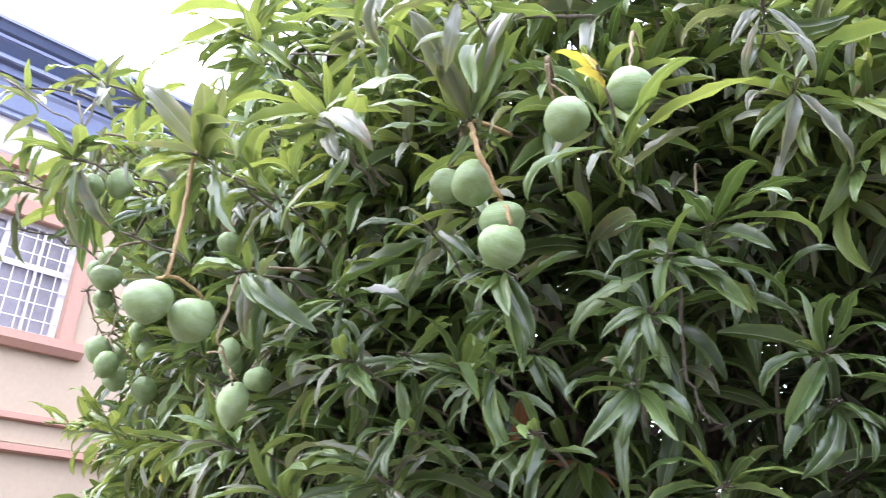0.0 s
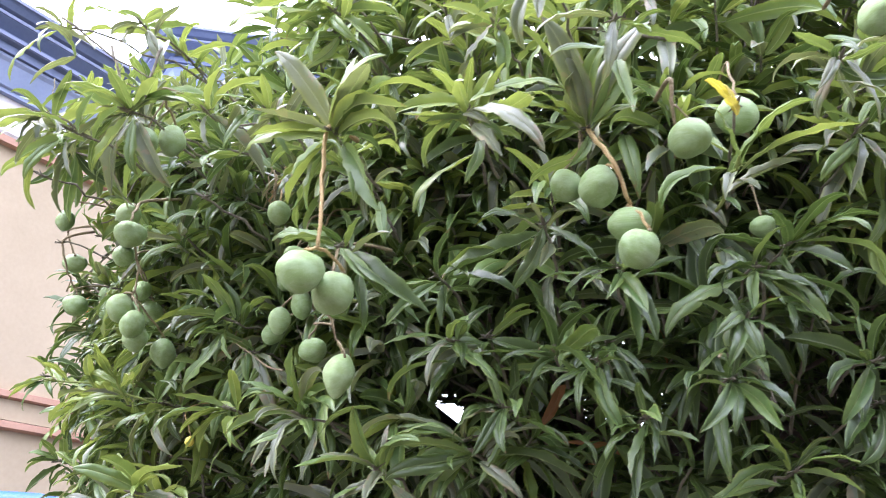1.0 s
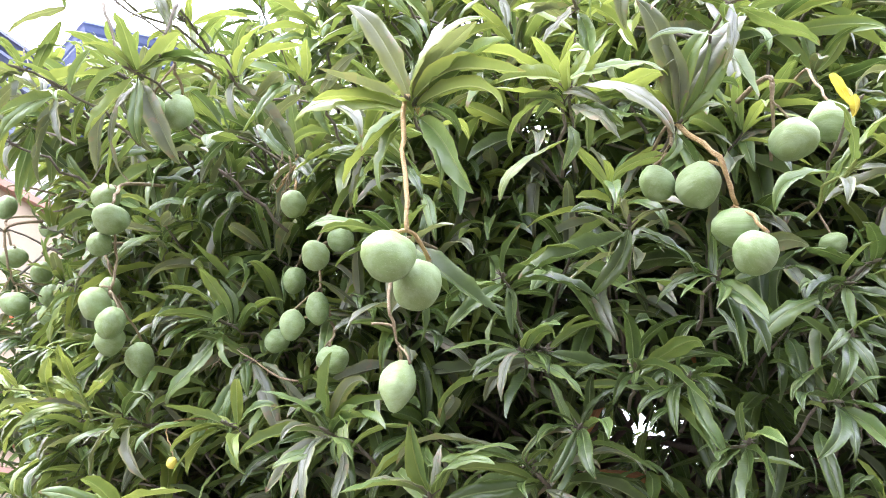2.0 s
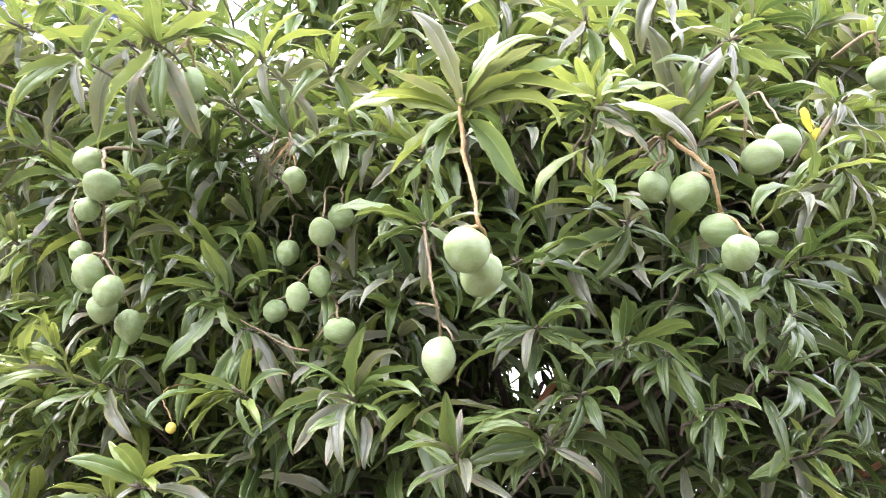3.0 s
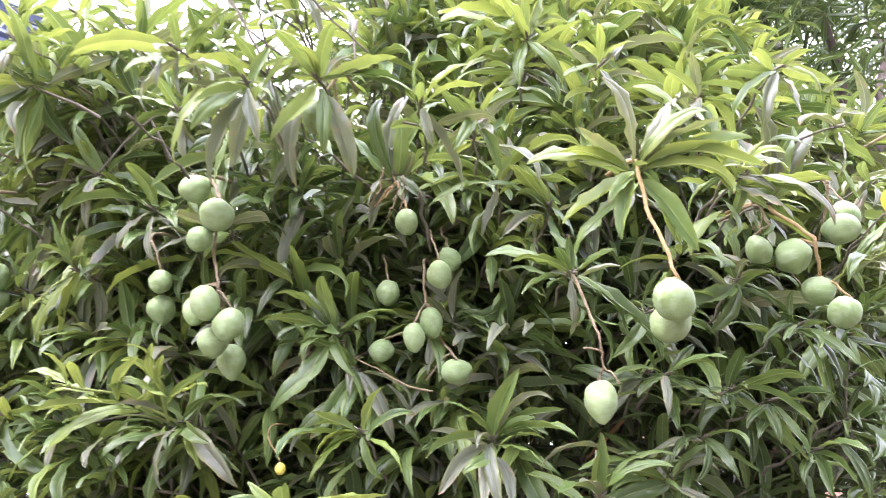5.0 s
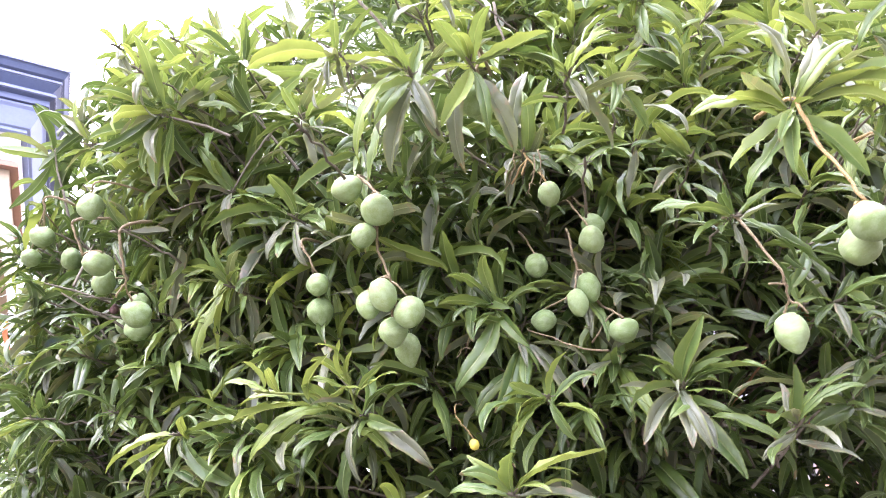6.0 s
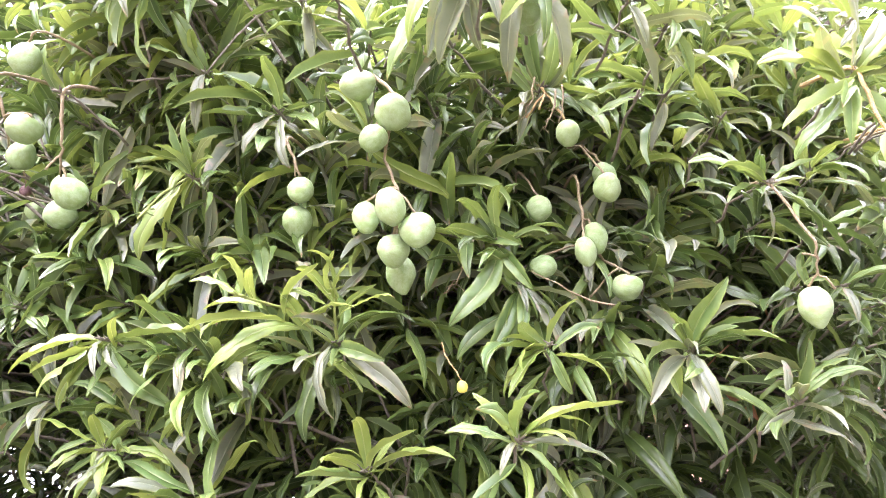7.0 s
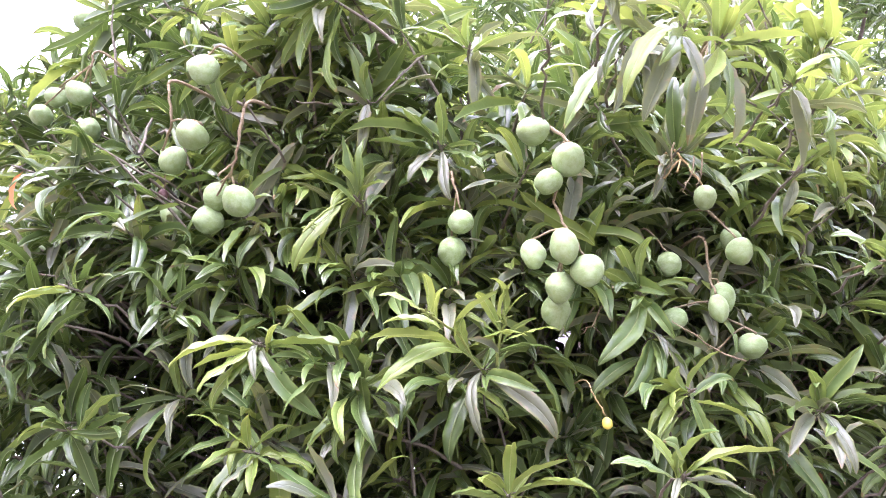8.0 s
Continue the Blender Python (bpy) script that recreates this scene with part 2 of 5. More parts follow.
GROUND = plain("dry_soil_and_concrete", (0.075, 0.065, 0.052), (0.16, 0.14, 0.115), 0.95, 1.3, 0.4, 0.1, 45.0)
OLD_WALL = plain("weathered_grey_plaster", (0.14, 0.13, 0.115), (0.26, 0.245, 0.22), 0.9, 0.8, 0.3, 0.15, 30.0)
TARP = plain("blue_tarpaulin", (0.02, 0.1, 0.45), (0.04, 0.16, 0.6), 0.35, 5.0, 0.15, 0.5, 60.0)
CURTAIN = plain("grey_louvre_glass", (0.17, 0.165, 0.17), (0.27, 0.26, 0.27), 0.25, 2.0, 0.02, 0.5, 20.0)


# ---- mesh helpers ----
def part(name, bm, mat, parent, label="", smooth=True):
    """Link a bmesh as one mesh object under a thing or a part."""
    me = bpy.data.meshes.new(name)
    bm.to_mesh(me)
    bm.free()
    me.materials.append(mat)
    me.shade_smooth() if smooth else me.shade_flat()
    ob = new(name, me)
    ob.parent = parent
    return tagged(ob, label)


def empty(name, at=(0, 0, 0), label="", category="", group="", kind=""):
    ob = new(name)
    ob.location = at
    ob.empty_display_size = 0.1
    return tagged(ob, label, category, group, kind)


def add_tube(bm, pts, radii, seg=7, cap=True):
    """A tapered round stem along a line of points."""
    pts = [Vector(p) for p in pts]
    rings = []
    side = None
    for i, p in enumerate(pts):
        t = (pts[min(i + 1, len(pts) - 1)] - pts[max(i - 1, 0)]).normalized()
        if side is None:
            side = t.orthogonal().normalized()
        side = (side - t * side.dot(t)).normalized()
        other = t.cross(side)
        r = radii[i] if hasattr(radii, "__len__") else radii
        rings.append([bm.verts.new(p + (side * math.cos(a) + other * math.sin(a)) * r) for a in (2 * math.pi * k / seg for k in range(seg))])
    for a, b in zip(rings, rings[1:]):
        for k in range(seg):
            bm.faces.new((a[k], a[(k + 1) % seg], b[(k + 1) % seg], b[k]))
    if cap:
        bm.faces.new(rings[0][::-1])
        bm.faces.new(rings[-1])


def add_box(bm, lo, hi, m=None, bevel=0.0):
    made = bmesh.ops.create_cube(bm, size=1.0)["verts"]
    lo, hi = Vector(lo), Vector(hi)
    for v in made:
        v.co = Vector(((lo[i] + hi[i]) / 2 + v.co[i] * (hi[i] - lo[i]) for i in range(3)))
    if bevel:
        edges = {e for v in made for e in v.link_edges}
        made = bmesh.ops.bevel(bm, geom=list(edges), offset=bevel, segments=2, affect="EDGES")["verts"]
    if m is not None:
        for v in made:
            v.co = m @ v.co


def bent(a, b, sag, rng, n=6, wob=0.012):
    """Points from a to b, sagging and a little crooked."""
    a, b = Vector(a), Vector(b)
    out = []
    for i in range(n + 1):
        k = i / n
        p = a.lerp(b, k)
        p.z += sag * 4 * k * (1 - k)
        if 0 < i < n:
            p += Vector((rng.uniform(-wob, wob), rng.uniform(-wob, wob), rng.uniform(-wob, wob)))
        out.append(p)
    return out


# ---- leaf shapes: unit length along +y, upper side +z ----
ACROSS = {"fine": (-1.0, -0.7, -0.35, 0.0, 0.35, 0.7, 1.0), "plain": (-1.0, -0.55, 0.0, 0.55, 1.0), "coarse": (-1.0, 0.0, 1.0)}
ROWS_V = {"fine": (0.0, 0.04, 0.07, 0.09, 0.12, 0.16, 0.21, 0.26, 0.32, 0.38, 0.44, 0.5, 0.56, 0.62, 0.68, 0.74, 0.8, 0.85, 0.9, 0.94, 0.97, 0.99, 1.0),
          "plain": (0.0, 0.07, 0.1, 0.16, 0.26, 0.37, 0.48, 0.59, 0.7, 0.8, 0.89, 0.96, 1.0),
          "coarse": (0.0, 0.1, 0.3, 0.56, 0.82, 1.0)}


def half_width(v):
    """Half the blade's width: a stalk, then a long strap with nearly even sides and a short point."""
    if v < 0.07:
        return 0.006 + 0.03 * v
    s = (v - 0.07) / 0.93
    return 0.004 + 0.1 * math.sin(math.pi * s ** 0.92) ** 0.62 * (1.0 - 0.3 * s ** 7)


def leaf_shape(rise, bend, hook, fold, curl, wave, twist, sickle, slim, seed):
    """rise, bend, hook: the way of the midrib, in radians, at its start, over its length and at its tip; fold: the V along the midrib; curl: margins turned
    down; sickle: the sideways curve. Three meshes of one shape."""
    n = 60
    line, turns = [np.zeros(3)], []
    for i in range(n + 1):
        v = i / n
        up = rise - bend * v ** 1.4 - hook * max(0.0, v - 0.6) ** 2 / 0.16 + 0.08 * math.sin(7.0 * v + seed)
        to = sickle * (v - 0.5) + 0.1 * math.sin(5.0 * v + 1.9 * seed)
        turns.append((up, to))
        line.append(line[-1] + np.array((math.sin(to) * math.cos(up), math.cos(to) * math.cos(up), math.sin(up))) / n)
    chord = np.linalg.norm(line[n])
    made = {}
    for grade, across in ACROSS.items():
        verts, uvs = [], []
        for v in ROWS_V[grade]:
            i = int(round(v * n))
            up, to = turns[i]
            along = np.array((math.sin(to) * math.cos(up), math.cos(to) * math.cos(up), math.sin(up)))
            sx = np.array((math.cos(to), -math.sin(to), 0.0))
            sz = np.cross(sx, along)
            w = half_width(v) * slim * chord
            a = twist * (v - 0.25)
            x_way, z_way = sx * math.cos(a) + sz * math.sin(a), sz * math.cos(a) - sx * math.sin(a)
            blade = min(1.0, max(0.0, (v - 0.06) / 0.1))
            for s in across:
                q = abs(s)
                ripple = math.sin(22.0 * v + seed * 1.7 + (1.9 if s > 0 else 0.0)) + 0.55 * math.sin(39.0 * v + seed * 2.9 + 2.0 * s)
                z = w * blade * (1.25 * fold * q - curl * q ** 2.4 + 1.2 * wave * ripple * q * q)
                x = s * w * (1 - 0.22 * curl * q) * (1 + 0.03 * math.sin(17.0 * v + seed * 2.3 + 2.0 * s))
                verts.append(line[i] + x_way * x + z_way * z)
                uvs.append(((s + 1) / 2, v))
        n_across = len(across)
        faces = [(r * n_across + k, r * n_across + k + 1, (r + 1) * n_across + k + 1, (r + 1) * n_across + k) for r in range(len(ROWS_V[grade]) - 1) for k in range(n_across - 1)]
        # turn and scale so that the tip lies at (0, 1, 0)
        co = np.array(verts)
        mid = len(co) - 1 - n_across // 2
        for i, j in ((0, 1), (2, 1)):
            h = math.hypot(co[mid, i], co[mid, j])
            c, s = co[mid, j] / h, co[mid, i] / h
            ci, cj = co[:, i].copy(), co[:, j].copy()
            co[:, i], co[:, j] = ci * c - cj * s, ci * s + cj * c
        co /= co[mid, 1]
        made[grade] = (co, np.array(uvs), np.array([i for f in faces for i in f]))
    return made


SHAPES = [
    leaf_shape(0.3, 0.7, 0.2, 0.55, 0.45, 0.10, 0.3, 0.2, 1.0, 1),
    leaf_shape(0.4, 1.0, 0.2, 0.8, 0.35, 0.12, -0.5, -0.35, 1.0, 2),
    leaf_shape(0.3, 1.1, 0.5, 0.5, 0.7, 0.12, 0.7, 0.3, 1.04, 3),
    leaf_shape(0.5, 1.4, 0.3, 0.7, 0.5, 0.10, -0.5, 0.5, 0.92, 4),
    leaf_shape(0.2, 0.6, 0.5, 0.4, 0.6, 0.17, 0.9, -0.4, 1.05, 5),
    leaf_shape(0.1, -0.2, 0.6, 0.9, 0.3, 0.13, -0.7, 0.3, 0.96, 6),
    leaf_shape(0.4, 0.9, -0.4, 0.8, 0.4, 0.10, 0.5, -0.2, 0.9, 7),
    leaf_shape(0.5, 1.6, 0.2, 0.6, 0.75, 0.12, -0.6, -0.5, 0.98, 8),
    leaf_shape(0.2, 0.5, 0.7, 0.45, 0.5, 0.17, 0.3, 0.6, 1.05, 9),
    leaf_shape(0.5, 1.2, 0.6, 0.85, 0.55, 0.12, 0.8, -0.3, 0.9, 10),
]


def mesh_from_leaves(name, leaves, kinds, grade="plain"):
    """One mesh of many leaves: (shape, 4x4 array, kind) each."""
    nv, nf = len(SHAPES[0][grade][0]), len(SHAPES[0][grade][2]) // 4
    co = np.empty((len(leaves) * nv, 3))
    loops = np.empty((len(leaves), nf * 4), dtype=np.int64)
    uv = np.empty((len(leaves) * nf * 4, 2), dtype=np.float32)
    mats = np.empty((len(leaves), nf), dtype=np.int32)
    for i, (shape, m, kind) in enumerate(leaves):
        co[i * nv:(i + 1) * nv] = SHAPES[shape][grade][0] @ m[:3, :3].T + m[:3, 3]
        loops[i] = SHAPES[shape][grade][2] + i * nv
        uv[i * nf * 4:(i + 1) * nf * 4] = SHAPES[shape][grade][1][SHAPES[shape][grade][2]]
        mats[i] = kinds.index(kind)
    me = bpy.data.meshes.new(name)
    me.vertices.add(len(co))
    me.vertices.foreach_set("co", co.ravel())
    me.loops.add(loops.size)
    me.loops.foreach_set("vertex_index", loops.ravel().astype(np.int32))
    me.polygons.add(len(leaves) * nf)
    me.polygons.foreach_set("loop_start", np.arange(0, loops.size, 4, dtype=np.int32))
    me.polygons.foreach_set("material_index", mats.ravel())
    layer = me.uv_layers.new(name="uv")
    layer.data.foreach_set("uv", uv.ravel())
    for k in kinds:
        me.materials.append(LEAF[k])
    me.update(calc_edges=True)
    me.validate()
    me.shade_smooth()
    # the midrib is a crease
    n = len(ACROSS[grade])
    ends = np.empty(len(me.edges) * 2, dtype=np.int32)
    me.edges.foreach_get("vertices", ends)
    crease = (((ends % nv) % n) == n // 2).reshape(-1, 2).all(axis=1)
    sharp = me.attributes.get("sharp_edge") or me.attributes.new("sharp_edge", "BOOLEAN", "EDGE")
    sharp.data.foreach_set("value", crease)
    return me


LEAF_MESH = {}


def leaf_mesh(shape, kind):
    if (shape, kind) not in LEAF_MESH:
        LEAF_MESH[shape, kind] = mesh_from_leaves("leaf_%s" % kind, [(shape, np.eye(4), kind)], [kind], "fine")
    return LEAF_MESH[shape, kind]


def leaf_matrix(base, tip, roll, up=(0, 0, 1)):
    """A leaf from base to tip, its upper side turned to up as far as it goes, then rolled by degrees."""
    base, tip = Vector(base), Vector(tip)
    y = tip - base
    length = y.length
    y = y / length
    x = y.cross(Vector(up))
    x = x.normalized() if x.length > 1e-3 else y.orthogonal().normalized()
    z = x.cross(y)
    a = radians(roll)
    x, z = x * math.cos(a) + z * math.sin(a), z * math.cos(a) - x * math.sin(a)
    m = Matrix.Identity(4)
    for i in range(3):
        m[i][0], m[i][1], m[i][2], m[i][3] = x[i] * length, y[i] * length, z[i] * length, base[i]
    return m


# ---- ground and house ----
def ground_sheet():
    bm = bmesh.new()
    bmesh.ops.create_grid(bm, x_segments=60, y_segments=60, size=300.0)
    for v in bm.verts:
        near = max(0.0, 1.0 - v.co.length / 60)
        v.co.z = 0.04 * near * noise.noise(v.co * 0.3)
    ob = part("ground", bm, GROUND, None)
    return tagged(ob, "dry brown soil and worn concrete yard", "ground", kind="structure")


ground_sheet()

# the main wall runs along WALL_D; WALL_N points out of it, towards the yard
WALL_P = Vector((-4.37, 7.56, 0.0))
WALL_D = Vector((0.682, 0.731, 0.0))
WALL_N = Vector((0.731, -0.682, 0.0))


def on_wall(s, out, z):
    return WALL_P + WALL_D * s + WALL_N * out + Vector((0, 0, z))


WALL_M = Matrix(((WALL_D.x, WALL_N.x, 0, WALL_P.x), (WALL_D.y, WALL_N.y, 0, WALL_P.y), (0, 0, 1, 0), (0, 0, 0, 1)))


def add_profile(bm, path, profile, closed=False):
    """Sweep a profile of (out, z) along a level line of points; out is to the right of the way."""
    path = [Vector(p) for p in path]
    rings = []
    for i, p in enumerate(path):
        ways = []
        if i > 0:
            ways.append((p - path[i - 1]).normalized())
        if i < len(path) - 1:
            ways.append((path[i + 1] - p).normalized())
        rights = [Vector((w.y, -w.x, 0)) for w in ways]
        r = sum(rights, Vector()).normalized()
        stretch = 1.0 / max(0.3, r.dot(rights[0]))
        rings.append([bm.verts.new(Vector((p.x, p.y, 0)) + r * (o * stretch) + Vector((0, 0, z))) for o, z in profile])
    n = len(profile)
    for a, b in zip(rings, rings[1:]):
        for k in range(n):
            bm.faces.new((a[k], b[k], b[(k + 1) % n], a[(k + 1) % n]))
    bm.faces.new(rings[0])
    bm.faces.new(rings[-1][::-1])


def house():
    h = empty("house", on_wall(0, 0, 0), "cream two-storey house with blue moulded cornices and terracotta trim", "house")
    inv = Matrix.Translation(-on_wall(0, 0, 0))

    def add(name, bm, mat, parent=h, label="", smooth=False):
        if parent is h:
            bm.transform(inv)
        return part(name, bm, mat, parent, label, smooth)

    # main wall with the window opening, 0.2 thick
    win = (-1.62, -0.2, 3.8, 5.02)
    bm = bmesh.new()
    for s0, s1, z0, z1 in ((-9, win[0], 0, 6.3), (win[1], 4.5, 0, 6.3), (win[0], win[1], 0, win[2]), (win[0], win[1], win[3], 6.3)):
        add_box(bm, (s0, -0.2, z0), (s1, 0, z1), WALL_M)
    add("wall", bm, CREAM, label="cream painted plaster wall")
    # upper storey set back behind the main roof
    bm = bmesh.new()
    q = [bm.verts.new((x, y, z)) for z in (6.3, 8.3) for x, y in ((-4.2, 11.9), (-3.15, 9.98), (-0.9, 9.98), (-0.5, 11.9), (-0.5, 14.0), (-4.2, 14.0))]
    for k in range(6):
        bm.faces.new((q[k], q[(k + 1) % 6], q[6 + (k + 1) % 6], q[6 + k]))
    bm.faces.new(q[:6][::-1])
    bm.faces.new(q[6:])
    add("upper_wall", bm, CREAM, label="cream upper storey wall")
    # storey ledges
    for z, hgt, o in ((2.93, 0.1, 0.09), (2.63, 0.1, 0.09)):
        bm = bmesh.new()
        add_profile(bm, [on_wall(-9, 0.0, 0), on_wall(4.5, 0.0, 0)], [(0.0, z), (o, z + 0.02), (o, z + hgt - 0.02), (0.0, z + hgt)])
        add("ledge", bm, TERRACOTTA, label="terracotta storey ledge")
    bm = bmesh.new()
    add_profile(bm, [on_wall(-9, 0, 0), on_wall(4.5, 0, 0)], [(0, 2.73), (0.03, 2.73), (0.03, 2.93), (0, 2.93)])
    add("ledge_band", bm, CREAM)
    # cornices along the main eaves and round the upper storey
    main = [on_wall(-9, 0.0, 0), on_wall(4.5, 0.0, 0)]
    upper = [Vector((-4.2, 11.9, 0)), Vector((-3.15, 9.98, 0)), Vector((-0.9, 9.98, 0)), Vector((-0.5, 11.9, 0))]
    for eaves, up in ((main, 0.0), (upper, 1.88)):
        for name, mat, label, prof in (
                ("frieze", GREY_BEAM, "grey-white frieze band", [(0.002, 5.62), (0.06, 5.62), (0.09, 5.66), (0.09, 6.04), (0.002, 6.04)]),
                ("frieze_strip", TERRACOTTA, "terracotta strip", [(0.002, 5.54), (0.1, 5.54), (0.1, 5.617), (0.002, 5.617)]),
                ("soffit", BLUE_LIGHT, "light blue soffit", [(0.0, 6.045), (0.16, 6.045), (0.16, 6.09), (0.2, 6.1), (0.32, 6.3), (0.36, 6.33), (0.36, 6.36), (0.0, 6.36)]),
                ("cornice", BLUE_DARK, "dark blue stepped cornice moulding", [(0.0, 6.365), (0.4, 6.365), (0.4, 6.45), (0.46, 6.47), (0.46, 6.54), (0.42, 6.56), (0.5, 6.64), (0.52, 6.66),
                                                                            (0.52, 6.72), (0.56, 6.74), (0.6, 6.8), (0.62, 6.82), (0.62, 6.86), (0.0, 6.86)])):
            bm = bmesh.new()
            add_profile(bm, eaves, [(o, z + up) for o, z in prof])
            cornice = add(name, bm, mat, label=label)
        for z, o in ((6.5, 0.463), (6.69, 0.523), (6.84, 0.623)):
            bm = bmesh.new()
            add_profile(bm, eaves, [(o, z + up - 0.022), (o + 0.012, z + up - 0.018), (o + 0.012, z + up + 0.018), (o, z + up + 0.022)])
            bm.transform(inv)
            part("cornice_fillet", bm, BLUE_MID, cornice, "", False)
    # roofs
    bm = bmesh.new()
    add_box(bm, (-9, -3.2, 6.862), (4.5, 0.45, 6.9), WALL_M)
    add("roof", bm, ROOF, label="blue metal roof sheet")
    bm = bmesh.new()
    q = [bm.verts.new((x, y, z)) for z in (8.742, 8.79) for x, y in ((-4.6, 11.75), (-3.4, 9.55), (-0.6, 9.55), (-0.1, 11.9), (-0.1, 14.0), (-4.6, 14.0))]
    for k in range(6):
        bm.faces.new((q[k], q[(k + 1) % 6], q[6 + (k + 1) % 6], q[6 + k]))
    bm.faces.new(q[:6][::-1])
    bm.faces.new(q[6:])
    add("upper_roof", bm, ROOF, label="blue metal roof sheet")

    # window: terracotta surround, white steel frame with bars, louvre glass
    w = empty("window", (0, 0, 0), "white steel window with grille in a terracotta surround")
    w.parent = h
    s0, s1, z0, z1 = win
    bm = bmesh.new()
    for b in ((s0 - 0.16, s0, z0, z1 + 0.2), (s1, s1 + 0.16, z0, z1 + 0.2), (s0, s1, z1, z1 + 0.2)):
        add_box(bm, (b[0], -0.02, b[2]), (b[1], 0.07, b[3]), WALL_M, 0.012)
    bm.transform(inv)
    part("surround", bm, TERRACOTTA, w, "terracotta surround", False)
    bm = bmesh.new()
    add_profile(bm, [on_wall(s0 - 0.28, 0, 0), on_wall(s1 + 0.28, 0, 0)], [(-0.02, z0 - 0.16), (0.08, z0 - 0.16), (0.14, z0 - 0.09), (0.14, z0 - 0.002), (-0.02, z0 - 0.002)])
    bm.transform(inv)
    part("window_sill", bm, TERRACOTTA, w, "terracotta sill", False)
    bm = bmesh.new()
    add_box(bm, (s0, -0.12, z0), (s1, -0.1, z1), WALL_M)
    bm.transform(inv)
    part("pane", bm, CURTAIN, w, "dim grey glass", False)
    bm = bmesh.new()
    mid = (s0 + s1) / 2
    for b in ((s0, s0 + 0.07, z0, z1), (s1 - 0.07, s1, z0, z1), (mid - 0.03, mid + 0.03, z0, z1), (s0, s1, z0, z0 + 0.05), (s0, s1, z1 - 0.05, z1), (s0, s1, z0 + 0.72, z0 + 0.77),
              (s0 + 0.33, s0 + 0.36, z0, z1), (s1 - 0.36, s1 - 0.33, z0, z1)):
        add_box(bm, (b[0], -0.09, b[2]), (b[1], -0.045, b[3]), WALL_M)
    bm.transform(inv)
    part("window_frame", bm, GREY_BEAM, w, "white window frame", False)
    bm = bmesh.new()
    for i in range(1, 10):
        s = s0 + (s1 - s0) * i / 10
        add_box(bm, (s - 0.006, -0.03, z0 + 0.01), (s + 0.006, -0.018, z1 - 0.01), WALL_M)
    for i in range(1, 7):
        z = z0 + (z1 - z0) * i / 7
        add_box(bm, (s0 + 0.01, -0.018, z - 0.006), (s1 - 0.01, -0.006, z + 0.006), WALL_M)
    bm.transform(inv)
    part("grille", bm, GREY_BEAM, w, "white steel grille", False)
    return h


house()


def neighbour():
    """A plain pale two-storey house behind the crown, glimpsed through its gaps."""
    h = empty("neighbour_house", (13.0, 6.5, 0), "pale plastered two-storey neighbouring house behind the tree", "house")
    bm = bmesh.new()
    add_box(bm, (-0.2, -8, 0), (7, 6, 8.4))
    part("wall", bm, PALE_WALL, h, "", False)
    bm = bmesh.new()
    for y in (-8.0, -4.0, 0.0, 4.0):
        add_box(bm, (-0.32, y, 0), (-0.2, y + 1.6, 8.3), None, 0.02)
    part("dado", bm, TERRACOTTA, h, "terracotta painted pilasters", False)
    bm = bmesh.new()
    q = [bm.verts.new(c) for c in ((-0.8, -8.5, 8.4), (7.5, -8.5, 8.4), (7.5, 6.5, 8.4), (-0.8, 6.5, 8.4), (3.3, -8.5, 10.1), (3.3, 6.5, 10.1))]
    for f in ((0, 1, 4), (3, 5, 2), (0, 4, 5, 3), (1, 2, 5, 4), (0, 3, 2, 1)):
        bm.faces.new([q[i] for i in f])
    part("roof", bm, ROOF, h, "", False)
    for y, z in ((-5.5, 1.0), (-1.5, 1.0), (2.5, 1.0), (-5.5, 4.4), (-1.5, 4.4), (2.5, 4.4)):
        bm = bmesh.new()
        add_box(bm, (-0.26, y, z), (-0.2, y + 1.4, z + 1.3), None, 0.01)
        win = part("window", bm, WHITE_PAINT, h, "white window", False)
        bm = bmesh.new()
        add_box(bm, (-0.275, y + 0.08, z + 0.08), (-0.262, y + 1.32, z + 1.22))
        part("pane", bm, CURTAIN, win, "", False)
    return h


neighbour()


def sky_block_wall():
    """An unseen plain wall added behind the camera to block low southern sky light."""
    bm = bmesh.new()
    add_box(bm, (-4.5, -4.4, 0), (12, -4.1, 6.2))
    add_box(bm, (-4.7, -4.5, 6.2), (12.2, -4.0, 6.32))
    wall = part("sky_block_wall", bm, OLD_WALL, None, "", False)
    return tagged(wall, "unseen grey plaster wall added to block sky light", kind="structure")


sky_block_wall()


